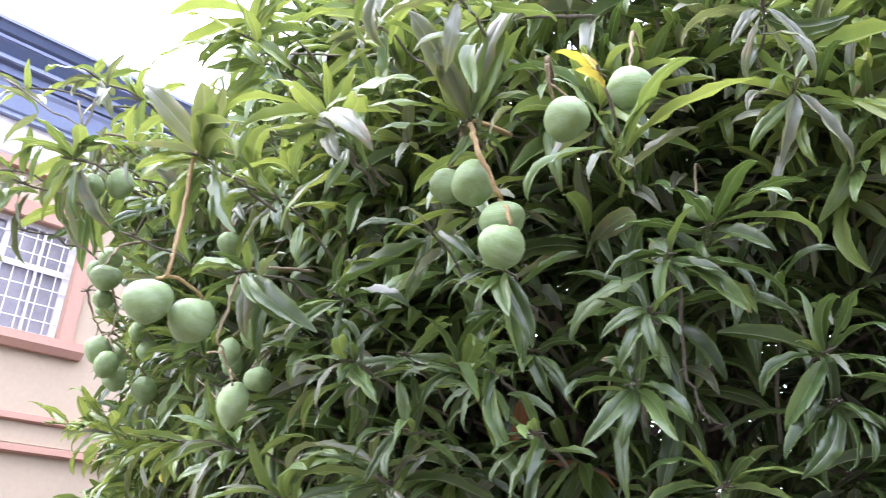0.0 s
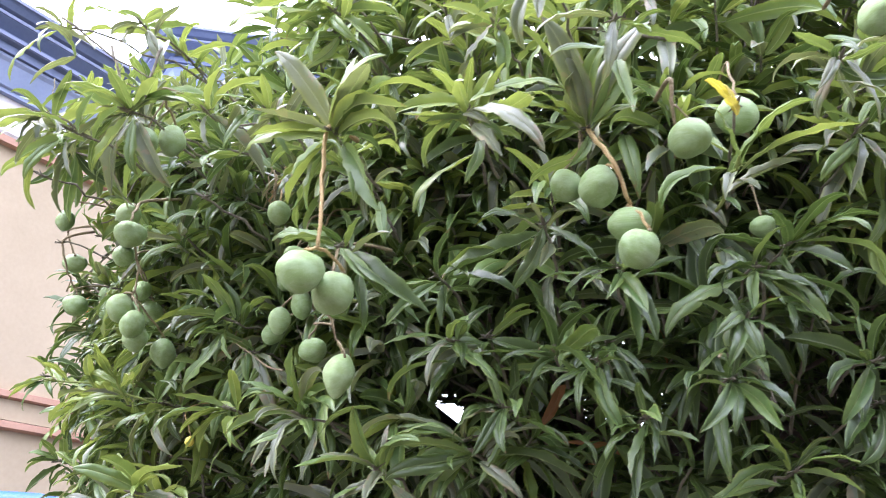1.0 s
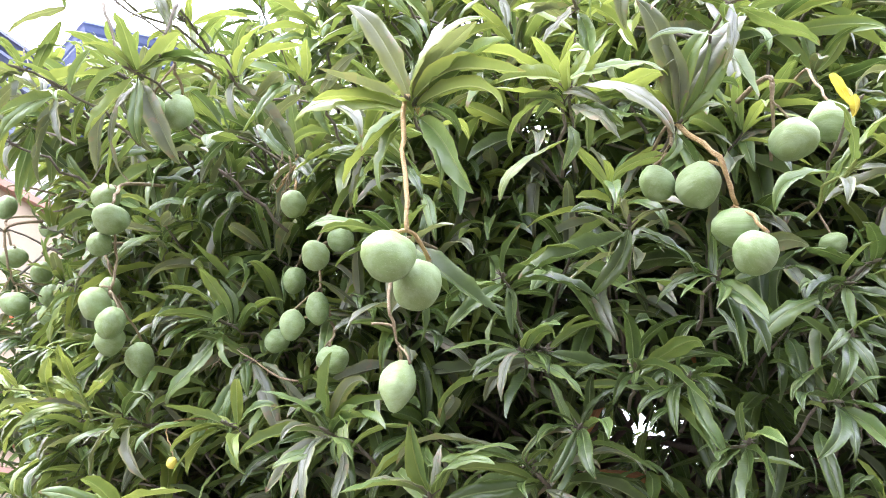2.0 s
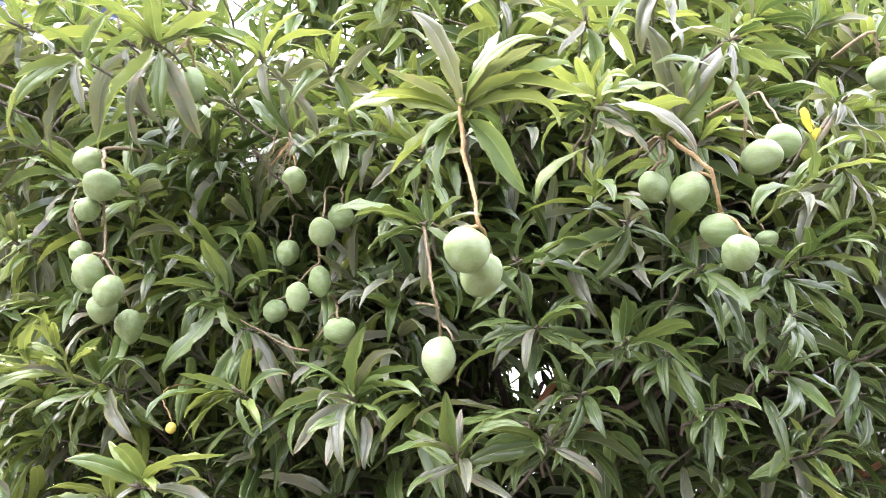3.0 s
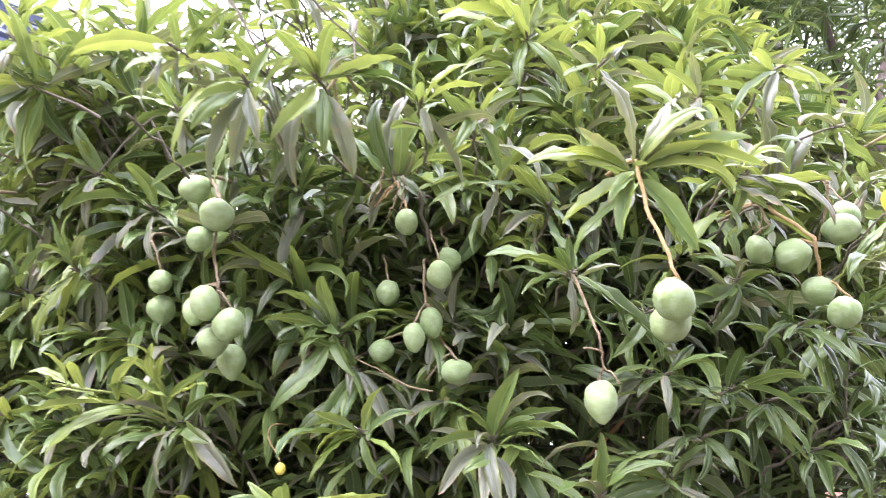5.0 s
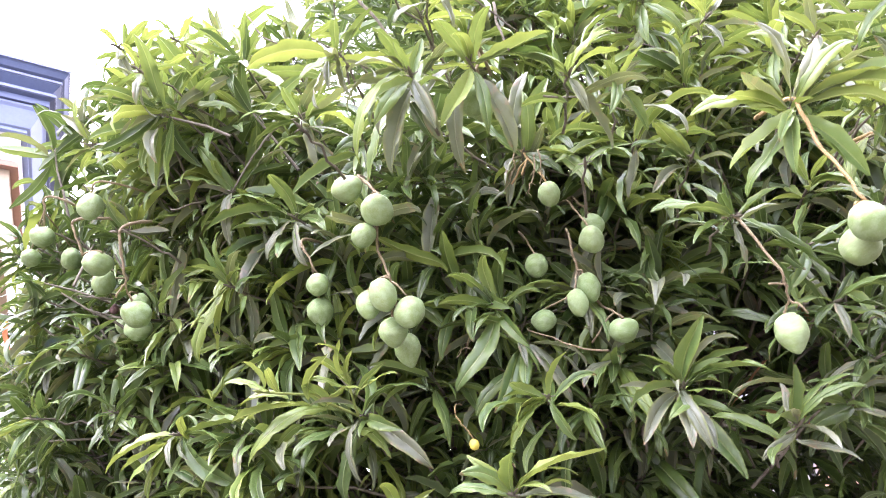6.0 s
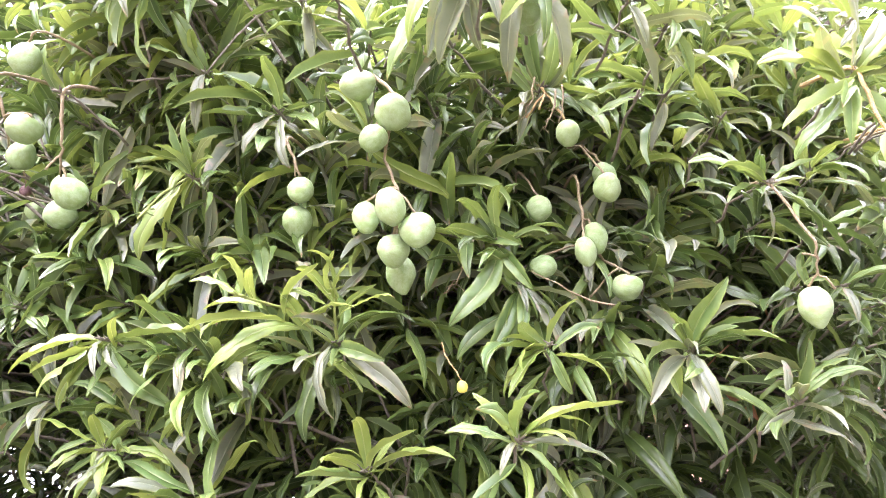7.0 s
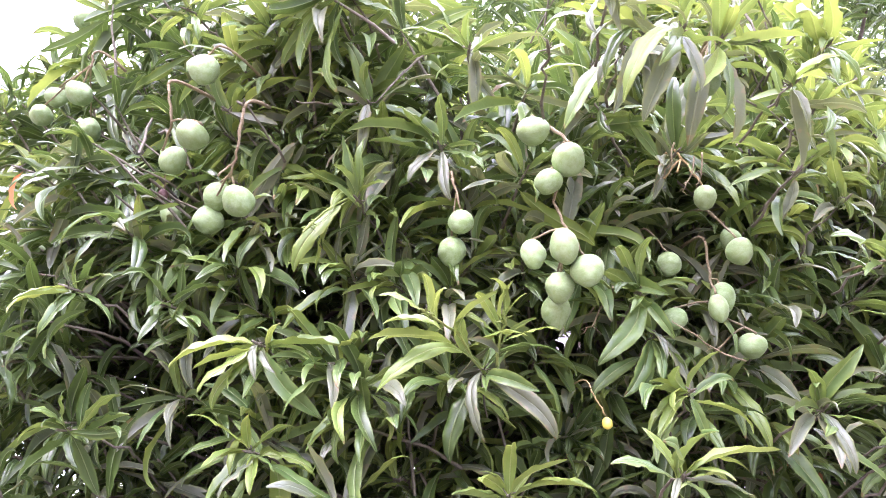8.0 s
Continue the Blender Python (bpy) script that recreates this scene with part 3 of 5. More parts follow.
def tarp_stack():
    """A stack under a blue tarpaulin in the yard by the house."""
    st = empty("covered_stack", (-2.75, 6.0, 0), "stack of blocks under a bright blue tarpaulin", "stack")
    bm = bmesh.new()
    add_box(bm, (-0.42, -0.32, 0), (0.42, 0.32, 1.86), None, 0.02)
    part("stack", bm, OLD_WALL, st, "grey stacked blocks", False)
    bm = bmesh.new()
    n = 28
    grid = [[None] * (n + 1) for _ in range(n + 1)]
    for i in range(n + 1):
        for j in range(n + 1):
            u, v = 2.6 * (i / n - 0.5), 2.4 * (j / n - 0.5)
            x, y = max(-0.45, min(0.45, u)), max(-0.35, min(0.35, v))
            fall = max(0.0, abs(u) - 0.45) + max(0.0, abs(v) - 0.35)
            fold = 0.05 * noise.noise(Vector((u * 4, v * 4, 2.0))) * (0.2 + min(1.0, fall * 2))
            side = Vector((u - x, v - y, 0))
            side = side.normalized() if side.length > 1e-6 else Vector((0, 0, 0))
            grid[i][j] = bm.verts.new(Vector((x, y, 1.9 - 0.85 * fall + 0.3 * fold)) + side * (0.02 + fold + 0.06 * fall))
    for i in range(n):
        for j in range(n):
            bm.faces.new((grid[i][j], grid[i + 1][j], grid[i + 1][j + 1], grid[i][j + 1]))
    part("tarpaulin", bm, TARP, st, "creased blue tarpaulin")
    return st


tarp_stack()


# ---- the dark tree behind ----
def far_tree(at, height, spread, seed):
    rng = random.Random(seed)
    at = Vector(at)
    t = empty("shade_tree", at, "tall dark leafy tree behind the mango tree", "tree")
    bm = bmesh.new()
    line = bent((0, 0, -0.1), (0.2, 0.1, height * 0.55), 0.0, rng, 8, 0.06)
    add_tube(bm, line, [0.3 - 0.02 * k for k in range(9)], 10)
    part("trunk", bm, TRUNK, t)
    tips = []
    for i in range(11):
        a = i * 2.4
        e = Vector((math.cos(a) * spread * rng.uniform(0.5, 0.9), math.sin(a) * spread * rng.uniform(0.5, 0.9), height * rng.uniform(0.5, 0.92)))
        bm = bmesh.new()
        add_tube(bm, bent(line[rng.randint(4, 8)], e, 0.3, rng, 6, 0.1), [0.12 - 0.017 * k for k in range(7)], 7)
        part("limb", bm, TRUNK, t)
        tips.append(e)
    got = []
    for e in tips:
        for j in range(125):
            v = Vector((rng.gauss(0, 1), rng.gauss(0, 1), rng.gauss(0, 1))).normalized() * spread * 0.48 * rng.random() ** 0.4
            v.z *= 0.75
            p = e + v
            a0 = rng.uniform(0, 6.28)
            for k in range(9):
                d = Vector((math.cos(a0 + k * 2.4), math.sin(a0 + k * 2.4), rng.uniform(-0.9, 0.5))).normalized()
                m = leaf_matrix(p, p + d * rng.uniform(0.22, 0.36), rng.gauss(0, 40))
                got.append((rng.randrange(len(SHAPES)), np.array(m), "deep" if rng.random() < 0.85 else "mid"))
    crown = new("crown", mesh_from_leaves("crown", got, ["deep", "mid"], "coarse"))
    crown.parent = t
    tagged(crown, "dark green crown of many small leaves", kind="stuff")
    return t


far_tree((5.2, 5.6, 0), 11.0, 3.2, 3)
far_tree((8.0, 3.0, 0), 12.5, 3.6, 4)


# ---- the mango tree: the crown stands round CROWN ----
CROWN = Vector((0.85, 3.2, 0.0))
tree = empty("mango_tree", (CROWN.x, CROWN.y, 0), "leafy mango tree hung with unripe green fruit", "tree")
TREE_INV = Matrix.Translation((-CROWN.x, -CROWN.y, 0))


def tree_part(name, bm, mat, label="", parent=None):
    bm.transform(TREE_INV)
    return part(name, bm, mat, parent or tree, label)


def crown_radius(az, z):
    """Radius of the crown towards az degrees (0: towards -y, minus: towards -x) at height z."""
    k = min(1.0, max(0.0, (az + 80) / 45))
    k = k * k * (3 - 2 * k)
    top, sharp = 1.75 + 0.4 * k, 6.0 - 2.4 * k
    up = max(0.0, (z - 2.0) / top)
    low = max(0.0, (2.0 - z) / 0.75)
    prof = max(0.0, 1 - up ** sharp) ** (1 / sharp) * (1 - (0.2 + 0.16 * k) * low * low)
    r = 2.1 + 0.38 * math.exp(-((az + 94) / 24) ** 2) + 0.1 * noise.noise(Vector((az * 0.045, z * 2.2, 3.1))) + 0.05 * noise.noise(Vector((az * 0.13, z * 5.0, 9.0)))
    r -= 0.12 * math.exp(-((az + 46) / 9) ** 2 - ((z - 2.2) / 0.35) ** 2)
    r += 0.28 * math.exp(-((az + 66) / 12) ** 2 - ((z - 2.75) / 0.4) ** 2)
    r += 0.16 * math.exp(-((az + 120) / 17) ** 2 - ((z - 2.1) / 0.55) ** 2)
    r += 0.2 * math.exp(-((az + 112) / 14) ** 2 - ((z - 3.2) / 0.4) ** 2)
    return r * prof


def crown_point(az, z, depth=0.0):
    r = crown_radius(az, z) - depth
    a = radians(az)
    return Vector((CROWN.x + r * math.sin(a), CROWN.y - r * math.cos(a), z))


def outward(p):
    v = Vector((p.x - CROWN.x, p.y - CROWN.y, 0.0)).normalized()
    return (v + Vector((0, 0, 0.9 * max(0.0, p.z - 2.5) - 0.25 * max(0.0, 1.9 - p.z)))).normalized()


# ---- fruit: centre, width and length in metres, lean, kind of skin ----
def mango_mesh(seed, beak):
    """A kidney-like fruit: a full shoulder to one side of the stalk, flattened cheeks, a soft beak below and shallow lumps."""
    bm = bmesh.new()
    bmesh.ops.create_uvsphere(bm, u_segments=40, v_segments=28, radius=0.5)
    for v in bm.verts:
        x, y, z = v.co
        t = z + 0.5
        w = 0.94 + 0.05 * math.sin(math.pi * t) - beak * max(0.0, 0.42 - t) ** 1.5
        belly = 0.1 * math.sin(math.pi * min(1.0, t * 0.85)) * max(0.0, x)
        v.co.x = x * w + belly + 0.06 * (t - 0.5) ** 2 * (1 if t < 0.5 else -1) + 0.05 * beak * max(0.0, 0.3 - t)
        v.co.y = y * w * 0.9
        v.co.z = z + 0.1 * x * t * t
        near = math.hypot(x, y)
        if t > 0.85 and near < 0.3:
            v.co.z -= 0.06 * (1 - near / 0.3)
        at = Vector((x, y, z))
        v.co += v.co.normalized() * (0.045 * noise.noise(at * 2.2 + Vector((seed * 7, 0, 0))) + 0.014 * noise.noise(at * 6.0 + Vector((0, seed * 5, 0))))
    me = bpy.data.meshes.new("mango")
    bm.to_mesh(me)
    bm.free()
    me.materials.append(MANGO)
    me.shade_smooth()
    return me


MANGO_MESH = [mango_mesh(1, 0.3), mango_mesh(2, 0.7), mango_mesh(3, 1.3), mango_mesh(4, 0.1)]
NUB = {}


def nub_mesh():
    if "m" not in NUB:
        bm = bmesh.new()
        bmesh.ops.create_cone(bm, segments=8, radius1=0.06, radius2=0.045, depth=0.08, cap_ends=True)
        me = bpy.data.meshes.new("stem_end")
        bm.to_mesh(me)
        bm.free()
        me.materials.append(RED_STALK)
        me.shade_smooth()
        NUB["m"] = me
    return NUB["m"]


MANGO_AT = []


def mango(at, width, length, lean=0.0, turn=0.0, shape=0, open_air=1.0, label="pale green unripe mango hanging on its stalk"):
    ob = new("mango", MANGO_MESH[shape])
    m = Matrix.Translation(at) @ pose(0, 0, 0, lean, 0, turn) @ Matrix.Diagonal((width, width, length, 1))
    ob.matrix_basis = m
    tagged(ob, label, "mango", "mangoes on the tree")
    nub = new("stem_end", nub_mesh())
    nub.parent = ob
    nub.location = (0, 0, 0.48)
    top = m @ Vector((0, 0, 0.5))
    MANGO_AT.append((Vector(at), width * open_air))
    return top


def stalk(pts, r0, r1, mat, branches=(), label="thin branched fruit stalk", seed=0):
    """A hanging stalk through pts, with side stalks from a place along it to a fruit."""
    rng = random.Random(seed)
    bm = bmesh.new()
    line = []
    for a, b in zip(pts, pts[1:]):
        line += bent(a, b, 0.0, rng, 5, 0.003)[:-1]
    line.append(Vector(pts[-1]))
    n = len(line) - 1
    # it grows out of a twig within the leaves
    rise = line[0] + (line[0] - line[1]).normalized() * 0.035
    root = rise - outward(line[0]) * 0.14 + Vector((rng.uniform(-0.04, 0.04), 0.0, rng.uniform(0.0, 0.05)))
    arch = [line[0].lerp(rise, k).lerp(rise.lerp(root, k), k) for k in (1.0, 0.8, 0.6, 0.4, 0.2, 0.0)]
    add_tube(bm, arch, [r0 * 1.2, r0 * 1.15, r0 * 1.1, r0 * 1.05, r0, r0], 7)
    add_tube(bm, line, [r0 + (r1 - r0) * i / n + rng.uniform(-0.0004, 0.0006) for i in range(n + 1)], 7)
    for k, end in branches:
        start = line[min(n, int(k * n))]
        add_tube(bm, bent(start, end, 0.006, rng, 4, 0.003), [r1 * 1.0, r1 * 0.95, r1 * 0.9, r1 * 0.9, r1 * 1.1], 6)
    return tree_part("fruit_stalk", bm, mat, label)


top_a1 = mango((-0.557, 1.144, 2.013), 0.078, 0.080, -18, 0, 3, label='large pale green mango in a pair on a tan stalk')
top_a2 = mango((-0.497, 1.196, 2.000), 0.080, 0.082, 22, 67, 0, label='large pale green mango in a pair on a tan stalk')
top_b = mango((-0.471, 1.395, 1.900), 0.064, 0.092, 4, 134, 2, label='pear-shaped green mango with a pointed end')
top_c1 = mango((-0.068, 1.199, 2.269), 0.066, 0.072, 10, 201, 0)
top_c2 = mango((-0.023, 1.146, 2.245), 0.082, 0.084, -8, 268, 0)
top_c3 = mango((0.028, 1.132, 2.166), 0.076, 0.070, 15, 335, 3, label='green mango with a sap mark by its stalk')
top_c4 = mango((0.027, 1.088, 2.100), 0.077, 0.076, 35, 42, 0)
top_d1 = mango((0.136, 1.080, 2.337), 0.084, 0.080, 25, 109, 3)
top_d2 = mango((0.255, 1.104, 2.420), 0.080, 0.082, -10, 176, 0)
top_x0 = mango((0.509, 0.984, 2.614), 0.082, 0.078, 0, 243, 0, label='green mango high among the leaves')
top_e1 = mango((-1.112, 2.003, 2.455), 0.074, 0.070, 30, 310, 3)
top_e2 = mango((-1.078, 1.937, 2.367), 0.083, 0.077, -30, 17, 3)
top_e3 = mango((-1.094, 1.983, 2.320), 0.064, 0.060, 12, 84, 3)
top_f0 = mango((-1.055, 2.054, 2.176), 0.056, 0.076, 5, 151, 1, open_air=0.5)
top_f1 = mango((-1.067, 1.974, 2.165), 0.070, 0.084, 8, 218, 1)
top_f2 = mango((-1.022, 1.949, 2.117), 0.072, 0.078, -14, 285, 1)
top_f3 = mango((-1.026, 2.014, 2.096), 0.066, 0.074, 14, 352, 1)
top_f4 = mango((-0.956, 2.061, 2.073), 0.072, 0.086, -4, 59, 2)
top_g0 = mango((-0.653, 1.890, 2.109), 0.060, 0.060, 12, 126, 3, open_air=0.5)
top_g1 = mango((-0.630, 1.790, 2.117), 0.054, 0.074, 0, 193, 1, label='small green mango on a thin stalk')
top_g2 = mango((-0.581, 1.788, 2.163), 0.060, 0.080, 8, 260, 1)
top_g3 = mango((-0.539, 1.753, 2.040), 0.070, 0.066, 40, 327, 3)
top_i = mango((-0.670, 1.760, 2.400), 0.062, 0.068, 0, 34, 3, label='round green mango alone on its stalk')
top_j1 = mango((-0.634, 1.888, 2.265), 0.062, 0.070, 0, 101, 0)
top_j2 = mango((-0.551, 1.745, 2.323), 0.060, 0.066, 0, 168, 0, open_air=0.5)
top_j3 = mango((-0.606, 1.720, 2.259), 0.068, 0.072, 0, 235, 3, open_air=0.5)
top_k0 = mango((-1.538, 2.678, 2.691), 0.074, 0.084, 0, 302, 1)
top_k1 = mango((-1.494, 2.754, 2.554), 0.084, 0.076, 50, 9, 3)
top_k2 = mango((-1.436, 2.911, 2.572), 0.084, 0.074, -55, 76, 3)
top_k3 = mango((-1.337, 3.030, 2.489), 0.058, 0.064, 0, 143, 3, label='small green mango with a dark bite mark')
top_l1 = mango((-1.412, 2.642, 2.357), 0.084, 0.080, 20, 210, 3)
top_l2 = mango((-1.363, 2.799, 2.454), 0.074, 0.078, 0, 277, 0)
top_l3 = mango((-1.354, 2.834, 2.399), 0.078, 0.080, -20, 344, 0)
top_m = mango((-1.062, 2.269, 2.245), 0.076, 0.078, 0, 51, 2)
top_m2 = mango((-1.089, 2.221, 2.301), 0.060, 0.064, 0, 118, 0, open_air=0.5)
top_n1 = mango((-1.551, 3.281, 2.902), 0.080, 0.078, 0, 185, 3)
top_n2 = mango((-1.420, 3.454, 2.917), 0.086, 0.088, 0, 252, 0)
top_n3 = mango((-1.523, 3.507, 3.016), 0.070, 0.070, 0, 319, 3, open_air=0.5)
top_n4 = mango((-1.548, 3.517, 2.934), 0.074, 0.070, 0, 26, 3, open_air=0.5)
top_n5 = mango((-1.506, 3.478, 3.350), 0.090, 0.080, 0, 93, 3, open_air=0)
top_h1 = mango((-1.000, 1.630, 2.490), 0.066, 0.080, 0, 160, 1, open_air=0.5)
top_h2 = mango((-0.945, 1.664, 2.520), 0.066, 0.088, 0, 227, 1, open_air=0.5)
top_c0 = mango((0.411, 1.308, 2.287), 0.055, 0.050, 0, 294, 3, open_air=0)


def bare_twig(pts, r, seed):
    rng = random.Random(seed)
    bm = bmesh.new()
    line = []
    for a, b in zip(pts, pts[1:]):
        line += bent(a, b, 0.0, rng, 4, 0.003)[:-1]
    line.append(Vector(pts[-1]))
    n = len(line) - 1
    add_tube(bm, line, [0.65 * r * (0.75 + 0.35 * i / n) * rng.uniform(0.92, 1.12) for i in range(n + 1)], 7)
    return tree_part("twig", bm, BARK, "bare dark twig")


def dry_twig(pts):
    rng = random.Random(77)
    bm = bmesh.new()
    line = []
    for a, b in zip(pts, pts[1:]):
        line += bent(a, b, 0.0, rng, 3, 0.004)[:-1]
    line.append(Vector(pts[-1]))
    add_tube(bm, line, [0.0042 - 0.0026 * i / (len(line) - 1) for i in range(len(line))], 6)
    for k in (0.55, 0.72, 0.8, 0.9):
        s = line[int(k * (len(line) - 1))]
        e = s + Vector((rng.uniform(-0.03, 0.035), rng.uniform(-0.02, 0.02), -rng.uniform(0.015, 0.05)))
        add_tube(bm, bent(s, e, 0.0, rng, 3, 0.003), [0.002, 0.0016, 0.0013, 0.001], 5)
    return tree_part("dry_twig", bm, BARK, "bare grey dead twig hanging down")


def panicle(a, b, seed):
    """The crooked remains of a flower spike."""
    rng = random.Random(seed)
    bm = bmesh.new()
    line = bent(b, a, -0.01, rng, 7, 0.005)
    add_tube(bm, line, [0.0026 - 0.0014 * i / 7 for i in range(8)], 6)
    for p in line[2:]:
        e = p + Vector((rng.uniform(-0.02, 0.02), rng.uniform(-0.02, 0.02), rng.uniform(-0.025, 0.01)))
        add_tube(bm, [p, p.lerp(e, 0.5) + Vector((0, 0, 0.003)), e], [0.001, 0.0009, 0.0007], 5)
    return tree_part("spent_flower_spike", bm, RED_STALK, "dry pinkish-brown spent flower spike")


def small_fruit(at, size, mat, label):
    bm = bmesh.new()
    bmesh.ops.create_uvsphere(bm, u_segments=14, v_segments=10, radius=0.5)
    for v in bm.verts:
        v.co.z *= 1.2 - 0.15 * (v.co.z < 0)
        v.co += v.co.normalized() * 0.04 * noise.noise(v.co * 3 + Vector(at))
    me_ob = part("fruitlet", bm, mat, None)
    me_ob.matrix_basis = Matrix.Translation(at) @ Matrix.Diagonal((size, size, size, 1))
    tagged(me_ob, label, "fruit")
    MANGO_AT.append((Vector(at), size))
    stem = new("stem_end", nub_mesh())
    stem.parent = me_ob
    stem.location = (0, 0, 0.6)
    return me_ob


stalk([(-0.543, 1.178, 2.311), (-0.538, 1.173, 2.191), (-0.531, 1.143, 2.058)], 0.0045, 0.0036, TAN_STALK, [(1.00, top_a1), (1.00, top_a2)], seed=1)
stalk([(-0.030, 1.170, 2.385), (-0.013, 1.092, 2.273), (0.028, 1.117, 2.201), top_c3], 0.0048, 0.0034, TAN_STALK, [(0.45, top_c2), (0.85, top_c4)], seed=2)
stalk([(-0.045, 1.180, 2.380), (-0.045, 1.169, 2.331), top_c1], 0.0032, 0.0024, RED_STALK, [], seed=3)
stalk([(-0.500, 1.405, 2.170), (-0.506, 1.354, 2.019), (-0.485, 1.370, 1.966), top_b], 0.0032, 0.0024, RED_STALK, [(0.55, (-0.529, 1.378, 1.994)), (0.75, (-0.463, 1.354, 1.926))], seed=4)
stalk([(-1.085, 1.978, 2.477), (-1.078, 1.920, 2.402), (-1.050, 1.997, 2.292), (-1.044, 1.969, 2.201)], 0.0042, 0.0030, RED_STALK, [(0.10, top_e1), (0.30, top_e2), (0.50, top_e3), (1.00, top_f1), (1.00, top_f2), (0.95, top_f0), (1.00, top_f3), (1.00, top_f4)], seed=5)
stalk([(-0.676, 1.804, 2.552), top_i], 0.0035, 0.0030, TAN_STALK, [(0.20, (-0.709, 1.841, 2.467)), (0.30, (-0.700, 1.807, 2.477))], seed=6)
stalk([(-0.587, 1.801, 2.321), (-0.577, 1.810, 2.220), (-0.533, 1.798, 2.122), top_g3], 0.0036, 0.0026, RED_STALK, [(0.35, top_g1), (0.35, top_g2), (0.55, top_g0), (0.90, (-0.565, 1.834, 2.035))], seed=7)
stalk([(-1.541, 2.639, 2.740), top_k0], 0.0030, 0.0028, RED_STALK, [], seed=9)
stalk([(-1.559, 2.788, 2.686), (-1.521, 2.808, 2.603), top_k2], 0.0042, 0.0030, RED_STALK, [(0.50, top_k1)], seed=10)
stalk([(-1.406, 2.984, 2.606), (-1.378, 3.024, 2.561), top_k3], 0.0025, 0.0020, RED_STALK, [], seed=11)
stalk([(-1.484, 2.569, 2.555), (-1.460, 2.607, 2.473), (-1.434, 2.654, 2.422)], 0.0042, 0.0030, RED_STALK, [(1.00, top_l1), (1.00, top_l2), (0.95, top_l3), (0.80, (-1.463, 2.665, 2.412))], seed=12)
stalk([(-1.127, 2.218, 2.404), top_m2], 0.0036, 0.0028, RED_STALK, [(0.40, top_m)], seed=13)
stalk([(-1.570, 3.213, 3.009), (-1.560, 3.232, 2.971), top_n1], 0.0040, 0.0030, RED_STALK, [(0.40, top_n3), (0.40, top_n4), (0.50, top_n2)], seed=14)
stalk([(-0.980, 1.600, 2.620), top_h2], 0.0036, 0.0030, RED_STALK, [(0.30, top_h1)], seed=15)
stalk([(0.104, 1.071, 2.446), (0.110, 1.087, 2.406), (0.135, 1.140, 2.327)], 0.0045, 0.0025, RED_STALK, [(0.45, top_d1)], seed=16)
stalk([(0.457, 0.954, 2.686), (0.475, 0.966, 2.658)], 0.0040, 0.0030, RED_STALK, [(1.00, top_x0)], seed=17)
stalk([(-0.862, 2.040, 1.912), (-0.852, 2.032, 1.884), (-0.836, 2.022, 1.850)], 0.0016, 0.0014, TAN_STALK, [], seed=18)
stalk([top_d2 + Vector((0.02, 0.05, 0.12)), top_d2], 0.0028, 0.0024, RED_STALK, seed=57)
stalk([top_j1 + Vector((0.02, 0.05, 0.09)), top_j1], 0.0028, 0.0024, RED_STALK, seed=58)
stalk([top_j2 + Vector((0.02, 0.05, 0.08)), top_j2], 0.0028, 0.0024, RED_STALK, seed=59)
stalk([top_j3 + Vector((0.02, 0.05, 0.10)), top_j3], 0.0028, 0.0024, RED_STALK, seed=60)
stalk([top_c0 + Vector((0.02, 0.05, 0.10)), top_c0], 0.0028, 0.0024, RED_STALK, seed=61)
stalk([top_n5 + Vector((0.02, 0.05, 0.10)), top_n5], 0.0028, 0.0024, RED_STALK, seed=62)
dry_twig([(0.333, 1.207, 2.134), (0.341, 1.245, 2.034), (0.346, 1.267, 1.960), (0.365, 1.276, 1.904), (0.383, 1.279, 1.866)])
small_fruit((-0.836, 2.022, 1.836), 0.024, UNRIPE, 'tiny yellow unripe fruit on a thin stalk')
small_fruit((-1.372, 3.033, 2.540), 0.03, PURPLE, 'withered brown fruitlet on its stalk')
panicle((-0.694, 1.806, 2.422), (-0.691, 1.760, 2.512), seed=103)
panicle((-0.716, 1.844, 2.467), (-0.713, 1.797, 2.559), seed=104)
panicle((-0.680, 1.774, 2.423), (-0.697, 1.738, 2.512), seed=105)
panicle((-0.062, 1.205, 2.300), (-0.040, 1.180, 2.380), seed=101)
panicle((-0.793, 2.082, 2.071), (-0.760, 2.025, 2.151), seed=97)
panicle((-0.733, 2.133, 2.098), (-0.707, 2.072, 2.174), seed=98)
panicle((-0.738, 1.873, 2.070), (-0.604, 1.759, 1.985), seed=99)
bare_twig([(-1.274, 1.778, 2.639), (-1.315, 1.843, 2.683), (-1.360, 1.898, 2.750), (-1.380, 1.924, 2.826)], 0.0028, 34)
bare_twig([(-1.104, 1.706, 2.639), (-1.131, 1.733, 2.724), (-1.186, 1.759, 2.848)], 0.0060, 35)
bare_twig([(-0.970, 1.480, 2.573), (-1.083, 1.489, 2.635), (-1.207, 1.487, 2.718)], 0.0040, 36)
bare_twig([(-0.206, 1.520, 2.829), (-0.356, 1.548, 2.844), (-0.520, 1.571, 2.869)], 0.0040, 37)
bare_twig([(-0.241, 1.543, 2.894), (-0.307, 1.548, 2.973), (-0.406, 1.543, 3.067)], 0.0040, 38)
bare_twig([(-1.251, 2.358, 2.617), (-1.204, 2.308, 2.722), (-1.155, 2.273, 2.798), (-1.054, 2.196, 2.859)], 0.0050, 39)
bare_twig([(-1.359, 2.530, 2.636), (-1.283, 2.501, 2.660), (-1.201, 2.460, 2.696)], 0.0050, 40)
bare_twig([(-0.583, 1.527, 2.521), (-0.721, 1.554, 2.539), (-0.807, 1.592, 2.541)], 0.0040, 41)
